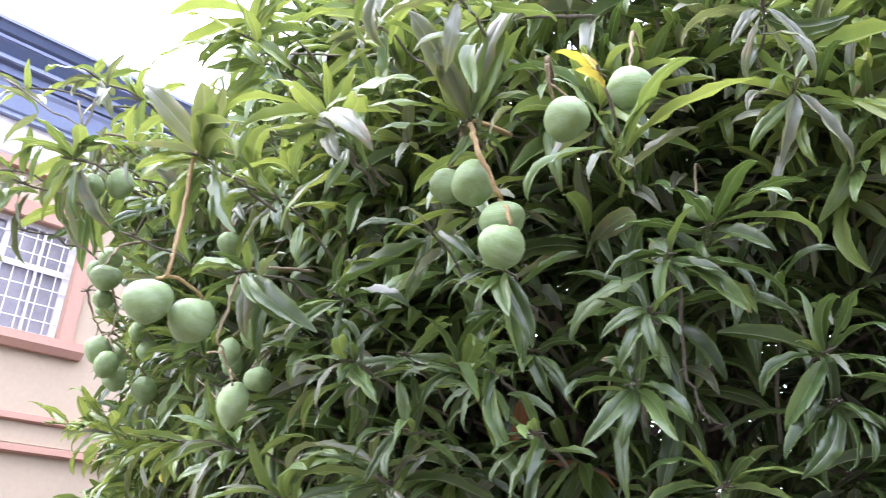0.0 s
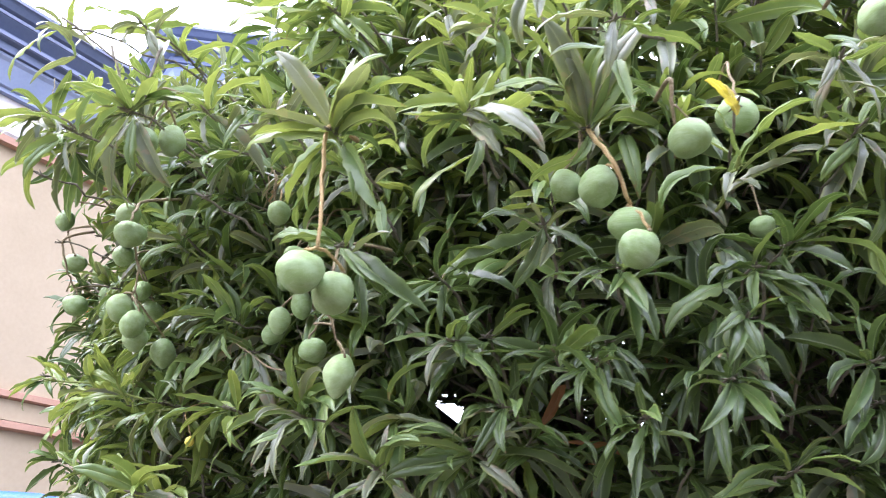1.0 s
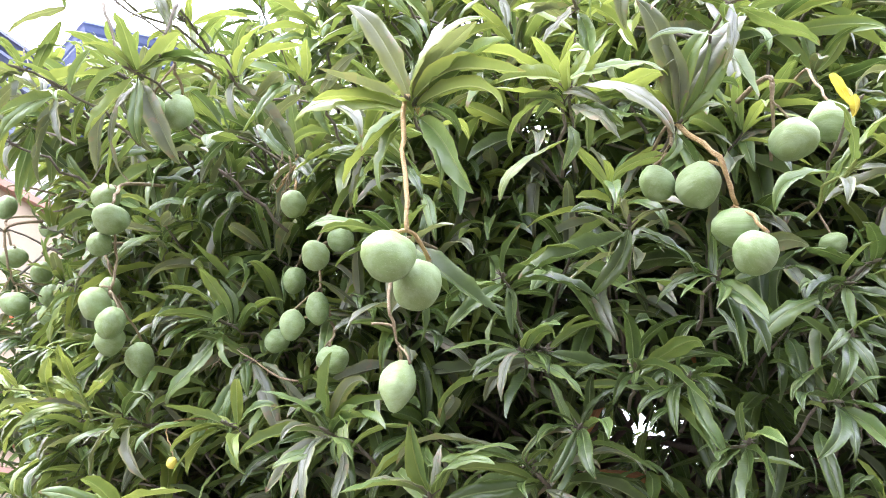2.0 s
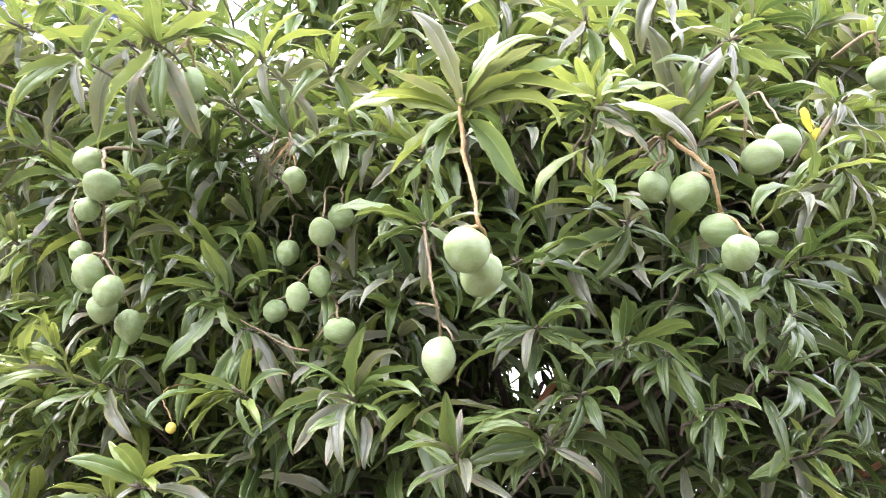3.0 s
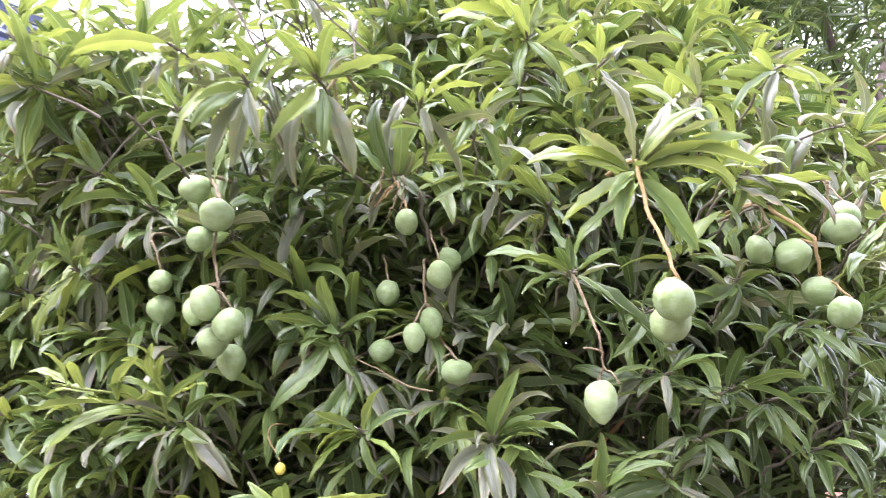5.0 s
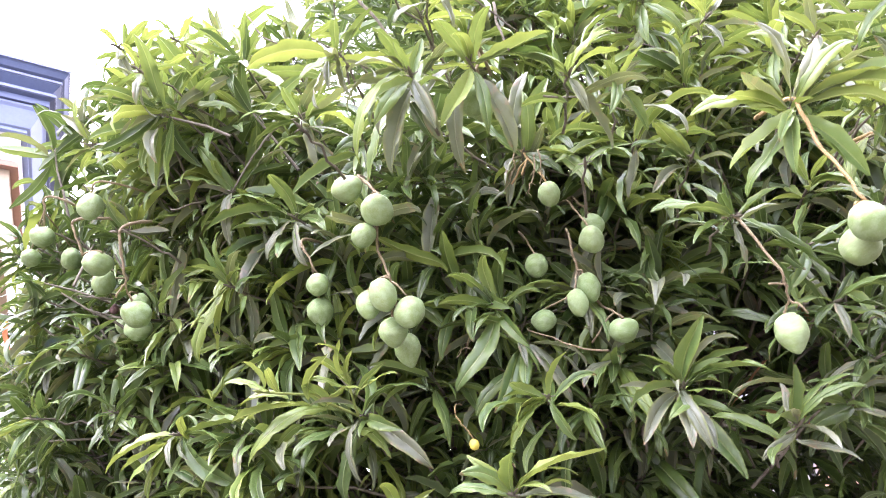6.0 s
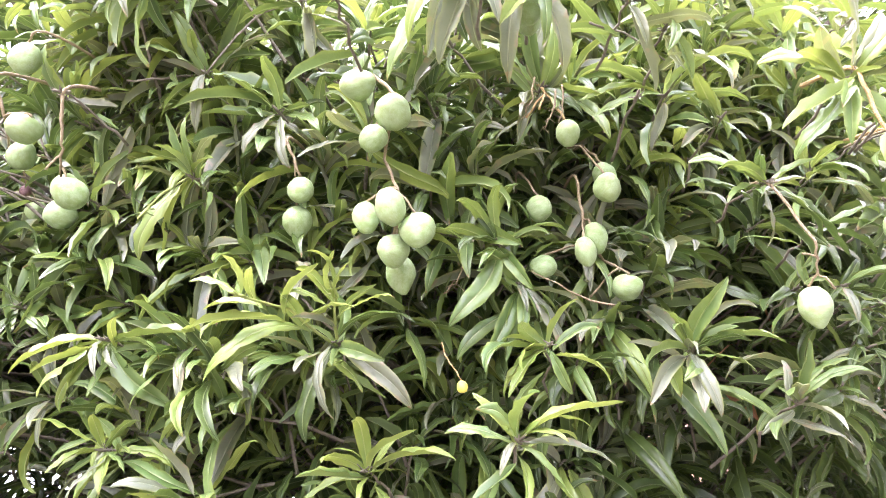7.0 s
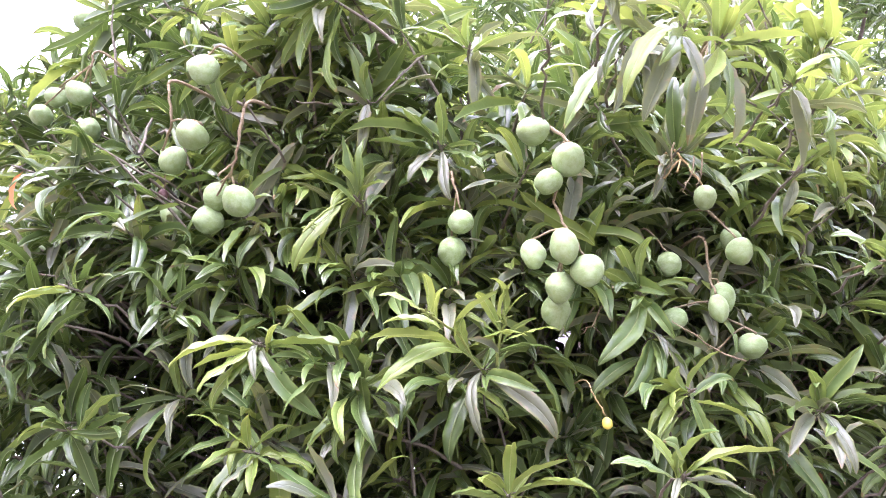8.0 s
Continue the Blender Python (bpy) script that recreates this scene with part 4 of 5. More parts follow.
bare_twig([(-0.337, 1.936, 1.790), (-0.330, 1.931, 1.880), (-0.328, 1.942, 1.949)], 0.0080, 42)
bare_twig([(-0.901, 2.292, 1.881), (-0.921, 2.292, 2.000), (-0.954, 2.349, 2.076), (-0.994, 2.402, 2.166)], 0.0052, 43)
bare_twig([(-0.985, 1.510, 2.543), (-0.987, 1.521, 2.621), (-0.980, 1.523, 2.695)], 0.0050, 44)


# fruit hang clear of the leaves: each keeps the air open outwards from it
YARD = Vector((-1.6, 0.8, 1.55))
CLEAR = [(p, outward(p), 0.55 * w, 0.22 if w > 0.045 else 0.1) for p, w in MANGO_AT if w > 0]
CLEAR += [(p, (YARD - p).normalized(), 0.55 * w, 0.1) for p, w in MANGO_AT if w > 0 and p.x < -0.6]


# gaps through the low crown, to the bright air behind: a point, a way and a half-width
GAPS = [(Vector((-0.421, 1.341, 1.832)), Vector((0.585, 0.780, 0.224)), 0.016),
        (Vector((-0.404, 1.436, 1.837)), Vector((0.613, 0.762, 0.208)), 0.016),
        (Vector((-0.468, 1.448, 1.838)), Vector((0.645, 0.735, 0.208)), 0.016),
        (Vector((-0.174, 1.831, 1.914)), Vector((0.156, 0.971, 0.180)), 0.030),
        (Vector((-0.725, 2.152, 2.063)), Vector((0.854, 0.407, 0.325)), 0.022)]


def in_gap(p):
    for c, n, r in GAPS:
        v = p - c
        along = v.dot(n)
        if along > -0.25 and (v - n * along).length < r + 0.035 * max(0.0, along):
            return True
    return False


def hides_fruit(p):
    for c, n, r, flare in CLEAR:
        v = p - c
        if v.length_squared > 1.0:
            continue
        along = v.dot(n)
        if along > -0.045 and (v - n * along).length < r + flare * max(0.0, along):
            return True
    return False


# ---- shoots: the near ones leaf by leaf ----
SHOOT_AT = []
SPRIGS = []


def shoot(at, tips, stem_to, kinds, rolls=40, seed=0, mat=None, veil=False, label="shoot with a whorl of leaves"):
    """A leafy shoot: tips are the leaves' ends, as steps in centimetres from the shoot's own tip at."""
    rng = random.Random(seed * 31 + 7)
    at = Vector(at)
    sprig = mat is GREEN_STEM
    (SPRIGS if sprig else SHOOT_AT).append((at, kinds))
    bm = bmesh.new()
    far = (Vector(stem_to) - at).length
    line = bent(stem_to, at, 0.06 * far, rng, 6, 0.005 + 0.02 * far)
    add_tube(bm, line, [0.0037 - 0.0012 * i / 6 for i in range(7)], 7)
    # leaf scars and buds crowd at the tip
    for i in range(6):
        a = rng.uniform(0, 6.28)
        d = Vector((math.cos(a), math.sin(a), rng.uniform(-0.4, 0.9))).normalized()
        p = line[-1].lerp(line[-2], rng.uniform(0, 0.5))
        add_tube(bm, [p, p + d * rng.uniform(0.012, 0.024)], [0.0022, 0.001], 5)
    knob = line[-1] - line[-2]
    knob.normalize()
    add_tube(bm, [line[-1] - knob * 0.02, line[-1] - knob * 0.012, line[-1], line[-1] + knob * 0.012, line[-1] + knob * 0.02], [0.003, 0.0036, 0.0038, 0.003, 0.001], 7)
    sh = tree_part("shoot", bm, mat or BARK, label)
    back = (Vector(stem_to) - at).normalized()
    out = outward(at)
    for i, tip in enumerate(tips):
        step = Vector(tip[:3]) * 0.01
        base = at + back * (0.8 * far * (i + 0.5) / len(tips) if sprig else rng.uniform(0.0, 0.035))
        end = at + step
        kind = kinds[(i * 7 + seed) % len(kinds)] if len(tip) < 4 else tip[3]
        steep = abs(step.normalized().z)
        up = Vector((0, 0, 1)) * (1 - steep ** 3) + out * steep ** 3 * 1.2 + out * 0.25
        if any(in_gap(base.lerp(end, q)) for q in (0.3, 0.6, 0.9)):
            continue
        if veil and (hides_fruit(end) or hides_fruit(base.lerp(end, 0.6)) or hides_fruit(base.lerp(end, 0.3))):
            continue
        ob = new("leaf", leaf_mesh((i * 3 + seed + rng.randrange(3)) % len(SHAPES), kind))
        m = leaf_matrix(base, end, rng.gauss(0, rolls * 0.6), up)
        ob.matrix_basis = TREE_INV @ m @ Matrix.Diagonal((1.14, 1, 1, 1))
        ob.parent = sh
    return sh


shoot((-0.293, 1.100, 2.360), [(-5, 10, -9, 'mid'), (8, 8, -7, 'mid'), (4, -5, -7, 'worn'), (-13, -3, -6, 'light'), (-18, 1, -1, 'light'), (18, -3, 4, 'light'), (5, 1, 9, 'light'), (-8, -5, 3, 'light'), (14, 2, 1, 'light'), (-2, 8, -3, 'deep')], (-0.214, 1.283, 2.298), ['mid', 'light'], seed=1)
shoot((-0.030, 1.170, 2.390), [(10, -10, 20, 'worn'), (-6, -9, 6, 'worn'), (-7, -6, 14, 'worn'), (2, -9, 15, 'mid'), (10, -10, 21, 'deep'), (-19, 2, -3, 'mid'), (-21, 1, 1, 'light'), (-4, 1, -9, 'mid'), (11, 0, 6, 'light'), (13, -2, 10, 'deep'), (-12, -8, 19, 'worn'), (5, -9, 20, 'mid'), (-14, -3, 4, 'light'), (7, 6, -6, 'deep')], (0.036, 1.378, 2.405), ['mid', 'worn'], seed=2)
shoot((-0.576, 1.395, 2.777), [(-24, 4, -6, 'light'), (-16, -2, 4, 'light'), (-10, 2, -9, 'mid'), (-3, 1, -15, 'mid'), (7, -3, -11, 'mid'), (12, -4, 8, 'light'), (16, -1, 0, 'mid'), (4, -2, 15, 'light'), (-7, -6, 9, 'light'), (12, 1, -9, 'light')], (-0.419, 1.574, 2.754), ['light', 'mid'], seed=3)
shoot((-1.064, 1.781, 2.628), [(-8, 17, -16, 'mid'), (-3, 15, -19, 'mid'), (-5, 5, -14, 'worn'), (5, -1, -15, 'deep'), (-8, -2, 6, 'mid'), (10, -8, -7, 'deep')], (-0.899, 1.894, 2.604), ['mid', 'worn'], seed=5, veil=True)
shoot((-0.676, 1.804, 2.552), [(-1, -9, 20, 'worn'), (-7, -5, 18, 'deep'), (4, -11, 18, 'mid'), (-11, 5, 10, 'mid'), (-5, 4, -9, 'worn'), (9, -7, 10, 'mid'), (14, -7, -1, 'mid'), (5, -7, -10, 'deep'), (-4, -8, 13, 'mid'), (-2, 8, -13, 'worn')], (-0.545, 1.939, 2.497), ['mid', 'worn'], seed=8)
shoot((-0.200, 1.500, 1.810), [(-21, 13, 0, 'worn'), (8, -8, 0, 'mid'), (4, -12, 4, 'worn'), (-17, 6, -1, 'mid'), (-7, 12, -5, 'mid'), (2, -1, -7, 'mid'), (-17, 8, 5, 'mid')], (-0.095, 1.672, 1.824), ['mid', 'worn'], seed=11)
shoot((-0.187, 1.455, 1.781), [(19, -3, 2, 'worn'), (23, -1, -4, 'deep'), (-19, 3, -1, 'mid'), (-17, 5, -6, 'deep'), (-7, 7, -9, 'mid'), (9, -5, -9, 'worn'), (-16, 1, 4, 'deep'), (3, -9, 6, 'mid')], (-0.097, 1.601, 1.723), ['worn', 'mid'], seed=12)
shoot((-1.135, 2.148, 2.764), [(-8, 14, -3, 'mid'), (-12, 14, 4, 'mid'), (9, -2, -13, 'worn'), (2, -12, 0, 'mid'), (8, -11, -6, 'mid'), (10, -16, 3, 'worn'), (-11, 4, 3, 'mid'), (-8, -6, 3, 'mid'), (7, 3, -15, 'worn')], (-0.957, 2.265, 2.736), ['mid', 'worn'], seed=19)
shoot((-0.560, 1.550, 2.450), [(-14, 15, 5, 'mid'), (-12, 16, 1, 'light'), (12, -7, -11, 'mid'), (1, -11, 5, 'mid'), (1, 7, -12, 'worn'), (-7, 8, 8, 'mid'), (10, -18, 4, 'light'), (12, -14, -4, 'mid'), (2, -3, 12, 'worn'), (-9, 15, -3, 'mid')], (-0.422, 1.688, 2.437), ['mid', 'light'], seed=21)
shoot((-0.500, 1.403, 2.175), [(2, 5, -13, 'worn'), (19, -7, -15, 'deep'), (-13, 6, 1, 'mid'), (-9, 7, -5, 'mid'), (-15, 11, 4, 'mid'), (11, -2, -12, 'mid'), (-7, -2, 3, 'deep'), (4, -9, 3, 'mid')], (-0.377, 1.570, 2.181), ['deep', 'worn'], seed=22)
shoot((-0.913, 1.848, 1.691), [(13, -16, 5, 'light'), (10, -10, 1, 'light'), (15, -11, -6, 'worn'), (-6, 12, 3, 'mid'), (-4, 2, -6, 'worn'), (-6, -10, 6, 'mid'), (-14, -2, 4, 'mid'), (6, -5, -9, 'mid')], (-0.784, 1.951, 1.669), ['light', 'mid'], seed=24)
shoot((0.200, 1.030, 2.268), [(-10, -7, 6, 'mid'), (-13, 5, -9, 'mid'), (-4, -1, -9, 'worn'), (3, -1, -6, 'worn'), (22, -5, 8, 'light'), (13, -6, 11, 'mid'), (15, 3, 4, 'worn'), (9, 2, 9, 'mid')], (0.242, 1.197, 2.251), ['mid', 'worn'], seed=26, mat=GREEN_STEM)
shoot((0.175, 0.971, 2.352), [(-7, -2, 2, 'yellow'), (-2.5, 1, 4.5, 'yellow'), (-4, -3, -2, 'yellow')], (0.264, 1.166, 2.280), ['yellow'], seed=27)
shoot((-0.163, 1.493, 2.036), [(15, 3, -9, 'deep'), (10, -7, 4, 'mid'), (20, 1, -4, 'deep'), (-11, 3, -11, 'worn'), (-14, 4, -6, 'deep'), (-10, 4, 6, 'deep'), (8, 7, -5, 'deep')], (-0.076, 1.639, 1.966), ['deep', 'mid'], seed=30)
shoot((-0.841, 1.481, 2.512), [(15, 5, -13, 'worn'), (-14, 2, 2, 'mid'), (3, 0, -10, 'worn'), (9, 2, 4, 'mid'), (13, -6, 7, 'light'), (-3, 1, -13, 'worn'), (5, -10, 6, 'light')], (-0.705, 1.643, 2.497), ['mid', 'worn'], seed=33, veil=True)
shoot((-0.048, 0.962, 2.493), [(-8, 6, -15, 'mid'), (5, -3, -5, 'mid'), (-14, 3, -4, 'worn'), (-2, 3, -13, 'worn'), (16, 0, -5, 'mid'), (10, -1, 8, 'mid')], (0.034, 1.184, 2.512), ['mid'], seed=34, veil=True)
shoot((0.500, 1.086, 2.598), [(-7, 0, -10, 'worn'), (7, 8, -7, 'worn'), (9, 6, -14, 'worn'), (-13, -3, 1, 'mid'), (15, 0, -3, 'deep'), (0, 10, -10, 'worn'), (-14, 4, -7, 'worn'), (8, -4, 1, 'mid')], (0.573, 1.311, 2.581), ['worn', 'deep'], seed=35)
shoot((0.565, 1.140, 2.471), [(-5, 2, -17, 'worn'), (9, 7, -16, 'worn'), (-8, 6, -12, 'mid'), (12, 5, -2, 'mid'), (-6, 4, 4, 'mid'), (7, 2, 7, 'mid')], (0.593, 1.362, 2.380), ['worn', 'mid'], seed=36)
shoot((-0.102, 1.246, 2.206), [(-5, -6, 0, 'worn'), (0, 8, -4, 'worn'), (8, -3, -6, 'deep'), (-4, 8, -12, 'deep'), (10, -3, -11, 'deep'), (-13, -3, -2, 'deep'), (-19, 6, -12, 'deep')], (-0.037, 1.380, 2.147), ['deep', 'worn'], seed=37)
shoot((-0.296, 1.369, 2.120), [(11, -10, 2, 'mid'), (5, -11, -4, 'deep'), (2, 0, -11, 'deep'), (-11, -2, -9, 'deep'), (16, -6, -5, 'deep'), (-9, 5, -11, 'mid')], (-0.201, 1.515, 2.086), ['deep', 'mid'], seed=38)
shoot((0.391, 1.269, 1.766), [(-15, 1, -6, 'mid'), (-14, -5, 0, 'deep'), (11, -3, -4, 'mid'), (-1, -2, -7, 'deep'), (16, -2, -1, 'mid'), (-1, 5, 5, 'deep'), (3, -7, 3, 'deep')], (0.431, 1.432, 1.745), ['light', 'mid'], seed=44)
shoot((-0.735, 1.857, 1.902), [(-10, 1, -7, 'light'), (-9, 6, -11, 'light'), (-6, 9, -10, 'light'), (-13, -2, 2, 'mid'), (-17, 5, -7, 'mid'), (6, 0, -10, 'mid'), (10, -7, 3, 'mid')], (-0.553, 2.005, 1.809), ['light', 'mid'], seed=45)
shoot((-0.378, 1.494, 1.741), [(7, -13, 4, 'mid'), (7, 7, -6, 'mid'), (-6, -6, 11, 'mid'), (12, -11, 7, 'mid'), (-12, -4, 1, 'worn'), (-6, 8, -6, 'worn'), (-16, -2, -1, 'mid'), (0, -11, 13, 'deep')], (-0.264, 1.640, 1.680), ['mid', 'worn'], seed=47)
shoot((-1.080, 1.622, 2.840), [(8, 2, -13, 'worn'), (0, -5, -11, 'worn'), (13, 2, 2, 'mid'), (-16, 4, 3, 'mid'), (-5, -2, -7, 'worn'), (8, -9, -3, 'light')], (-0.893, 1.856, 2.791), ['worn', 'mid'], seed=49)
shoot((-1.276, 1.608, 2.780), [(-9, 7, -14, 'light'), (12, -2, -7, 'worn'), (0, -2, -10, 'mid'), (-3, -6, 0, 'worn'), (4, 7, -5, 'mid')], (-0.867, 1.822, 2.776), ['worn', 'light'], seed=50)
shoot((-0.933, 2.229, 1.694), [(-9, -7, 8, 'light'), (1, -15, 6, 'light'), (11, -16, 0, 'light'), (-13, -2, 1, 'light'), (-14, 5, -1, 'mid'), (10, -3, -1, 'light')], (-0.766, 2.312, 1.647), ['light'], seed=53)
shoot((-0.862, 2.598, 1.781), [(-11, 2, 7, 'mid'), (-13, 15, 3, 'mid'), (-7, -9, 9, 'light'), (-3, 14, -2, 'mid'), (-1, -15, 2, 'mid'), (-9, -6, 7, 'light'), (-2, -10, 5, 'mid')], (-0.702, 2.657, 1.785), ['mid', 'light'], seed=54)
shoot((-1.085, 3.676, 2.019), [(-6, 18, -11, 'mid'), (4, -15, 11, 'mid'), (9, -14, 1, 'mid'), (12, -5, -4, 'mid'), (-11, 5, 11, 'deep'), (6, -2, -13, 'deep'), (-9, 11, 2, 'deep'), (-6, -3, 13, 'mid')], (-0.921, 3.633, 1.926), ['mid', 'deep'], seed=55)
shoot((-1.103, 3.376, 2.385), [(-14, 13, 7, 'mid'), (-7, 12, -3, 'deep'), (7, -6, -11, 'deep'), (11, -18, 3, 'mid'), (1, -12, 11, 'deep'), (-12, 4, 15, 'deep'), (8, 3, -16, 'deep')], (-0.915, 3.366, 2.367), ['deep', 'mid'], seed=56, veil=True)
shoot((-1.279, 3.675, 2.548), [(-8, 18, -8, 'mid'), (-7, 12, 7, 'mid'), (14, -3, -19, 'mid'), (-3, 17, -15, 'light'), (12, -12, -5, 'deep'), (7, 3, -15, 'deep')], (-1.087, 3.645, 2.544), ['deep', 'mid'], seed=57, veil=True)
shoot((-1.498, 3.434, 3.167), [(-7, 8, -8, 'mid'), (-13, 12, 7, 'mid'), (9, -6, -14, 'mid'), (4, 10, -18, 'light'), (4, -16, 4, 'mid'), (-5, 20, -15, 'light'), (-1, -6, 16, 'mid')], (-1.299, 3.399, 3.118), ['mid', 'light'], seed=58, veil=True)
shoot((-1.485, 3.594, 2.746), [(-1, 13, -13, 'light'), (1, -12, 8, 'mid'), (-9, 1, 10, 'light'), (11, -8, -8, 'worn'), (10, 1, -16, 'mid'), (-9, 4, -1, 'mid')], (-1.290, 3.549, 2.712), ['light', 'mid'], seed=59, veil=True)
shoot((-1.630, 3.361, 2.628), [(3, 1, -12, 'orange')], (-1.343, 3.375, 2.556), ['orange'], seed=60)
shoot((-0.558, 1.443, 2.746), [(-12, 8, -5, 'light'), (-10, 3, -1, 'mid'), (-7, 1, -11, 'light'), (4, -6, -6, 'light'), (9, -3, -11, 'mid'), (-5, -6, 2, 'light'), (-9, 0, 3, 'mid'), (6, -2, 10, 'worn')], (-0.454, 1.582, 2.745), ['light', 'mid'], seed=61)
shoot((-0.309, 1.376, 2.819), [(-13, 0, -3, 'light'), (7, -3, 8, 'worn'), (2, 0, -10, 'worn'), (-6, 10, -3, 'mid'), (6, -8, -8, 'light'), (-7, -5, 6, 'light')], (-0.231, 1.499, 2.825), ['light', 'worn'], seed=62)
shoot((-0.166, 1.003, 2.631), [(-10, 2, -1, 'light'), (7, -4, -7, 'light'), (15, -5, -1, 'light'), (-6, 11, -11, 'mid'), (-2, -2, -15, 'worn'), (-2, 7, -15, 'worn'), (-2, -8, -2, 'light'), (-14, 7, -4, 'mid')], (-0.050, 1.192, 2.612), ['mid', 'light'], seed=63)
shoot((-0.228, 1.177, 2.626), [(-11, 2, 4, 'light'), (-5, 4, -9, 'worn'), (2, -6, -6, 'mid'), (4, 2, -15, 'mid'), (13, 0, -8, 'light'), (-9, 2, -6, 'worn'), (-7, -4, 7, 'worn')], (-0.123, 1.342, 2.625), ['light', 'worn'], seed=64)
shoot((-0.469, 1.469, 2.385), [(-9, 8, -8, 'worn'), (-6, 3, 11, 'light'), (-11, 1, -2, 'mid'), (3, -3, -10, 'deep'), (3, 8, -8, 'worn'), (-15, 6, 2, 'mid'), (-14, -1, 5, 'light')], (-0.355, 1.639, 2.300), ['mid', 'worn'], seed=65)
shoot((-0.578, 1.426, 2.865), [(-23, 3, -10, 'light'), (-21, -1, -1, 'light'), (-14, 4, -12, 'mid'), (11, -1, -6, 'mid'), (15, 2, 2, 'mid'), (6, -10, 2, 'light'), (-3, 1, -11, 'mid'), (-6, -2, -9, 'light')], (-0.418, 1.591, 2.838), ['light', 'mid'], seed=66, veil=True)
shoot((-0.699, 1.465, 2.520), [(-8, -1, -12, 'mid'), (-11, -5, -1, 'mid'), (-1, -10, 3, 'light'), (7, 4, 4, 'worn'), (-6, 9, -8, 'worn'), (14, 3, -3, 'worn'), (7, 0, -11, 'mid'), (-5, -5, 3, 'light')], (-0.584, 1.596, 2.470), ['mid', 'worn'], seed=67, veil=True)
shoot((-1.087, 1.709, 2.617), [(-19, 7, -4, 'light'), (-13, 9, -11, 'worn'), (-7, 9, -15, 'mid'), (22, -6, 1, 'light'), (21, -7, 3, 'mid'), (-2, 10, -20, 'worn'), (4, 1, -10, 'worn'), (10, 5, -15, 'worn'), (-13, -4, 3, 'mid'), (13, -7, 8, 'light'), (-14, 12, -17, 'mid'), (9, -3, -8, 'worn')], (-0.903, 1.871, 2.613), ['mid', 'worn'], seed=69, veil=True)
shoot((-1.005, 1.745, 2.847), [(-20, 3, 5, 'light'), (-11, 2, 9, 'light'), (-5, 0, 14, 'mid'), (7, -8, 4, 'light'), (17, -4, 0, 'light'), (9, 4, -6, 'mid'), (-10, -1, -3, 'worn'), (4, 5, 1, 'worn')], (-0.832, 1.862, 2.768), ['mid', 'light'], seed=70, veil=True)
shoot((-1.232, 2.397, 2.648), [(11, -15, 7, 'worn'), (12, -10, 6, 'mid'), (-8, -7, 4, 'light'), (-10, 0, 13, 'mid'), (-14, 7, 4, 'mid'), (0, 3, -16, 'worn'), (-6, 8, -10, 'mid'), (10, 3, -10, 'light'), (17, -12, -8, 'mid'), (1, 8, -2, 'worn')], (-1.062, 2.450, 2.626), ['mid', 'worn'], seed=71, veil=True)
shoot((-1.419, 2.727, 2.663), [(11, -1, -15, 'worn'), (9, -10, -4, 'worn'), (11, -6, -10, 'worn'), (0, 8, 4, 'worn'), (-8, -2, 8, 'light'), (-10, 11, 10, 'mid'), (10, -16, 9, 'light'), (1, -10, 6, 'mid'), (-7, -3, 11, 'mid')], (-1.225, 2.757, 2.599), ['worn', 'mid'], seed=72, veil=True)
shoot((-1.498, 2.874, 3.044), [(-9, 4, 12, 'worn'), (-5, -5, 17, 'light'), (7, -3, 7, 'light'), (0, 10, -6, 'light'), (-6, 8, -7, 'worn'), (8, -13, 7, 'mid'), (4, -3, -12, 'mid'), (10, -2, 1, 'light')], (-1.321, 2.890, 3.020), ['light', 'mid'], seed=74, veil=True)
shoot((-1.448, 2.607, 3.178), [(-7, 5, -7, 'mid'), (-8, -3, 4, 'light'), (1, -11, 8, 'light'), (8, -14, -6, 'mid'), (10, -5, -10, 'mid'), (3, 0, -14, 'worn'), (-3, 8, -14, 'light'), (10, -14, 4, 'light')], (-1.227, 2.640, 3.193), ['mid', 'light'], seed=75, veil=True)
shoot((-1.385, 2.417, 3.162), [(-4, 12, -3, 'mid'), (8, -8, -10, 'light'), (2, -12, 0, 'light'), (-7, -2, 3, 'mid'), (2, 0, -14, 'worn'), (10, -11, -3, 'mid')], (-1.227, 2.474, 3.114), ['mid', 'light'], seed=77, veil=True)
shoot((-1.530, 2.482, 3.129), [(-5, -1, -10, 'mid'), (-6, -5, -1, 'light'), (6, -10, 4, 'light'), (11, -7, -4, 'mid'), (5, -1, -14, 'worn'), (-1, 2, -14, 'mid'), (10, -12, 0, 'light')], (-1.263, 2.587, 3.077), ['mid', 'worn'], seed=78, veil=True)
shoot((-1.522, 2.292, 2.899), [(-4, 11, -7, 'mid'), (-6, -6, 1, 'light'), (5, -4, 11, 'light'), (11, -9, -6, 'mid'), (6, 1, -13, 'worn'), (0, 1, -11, 'worn'), (12, -8, 3, 'light')], (-1.198, 2.396, 2.821), ['mid', 'light'], seed=79, veil=True)
shoot((-1.044, 1.575, 2.542), [(-13, -6, 1, 'mid'), (-6, 6, -15, 'light'), (4, 12, -20, 'worn'), (13, 5, -17, 'worn'), (20, -9, -4, 'mid'), (10, -15, 0, 'light'), (17, -8, -3, 'deep'), (-9, -5, -1, 'light'), (-3, -12, 4, 'mid'), (13, -2, 5, 'mid'), (5, 4, -15, 'mid')], (-0.893, 1.705, 2.504), ['mid', 'worn'], seed=100)
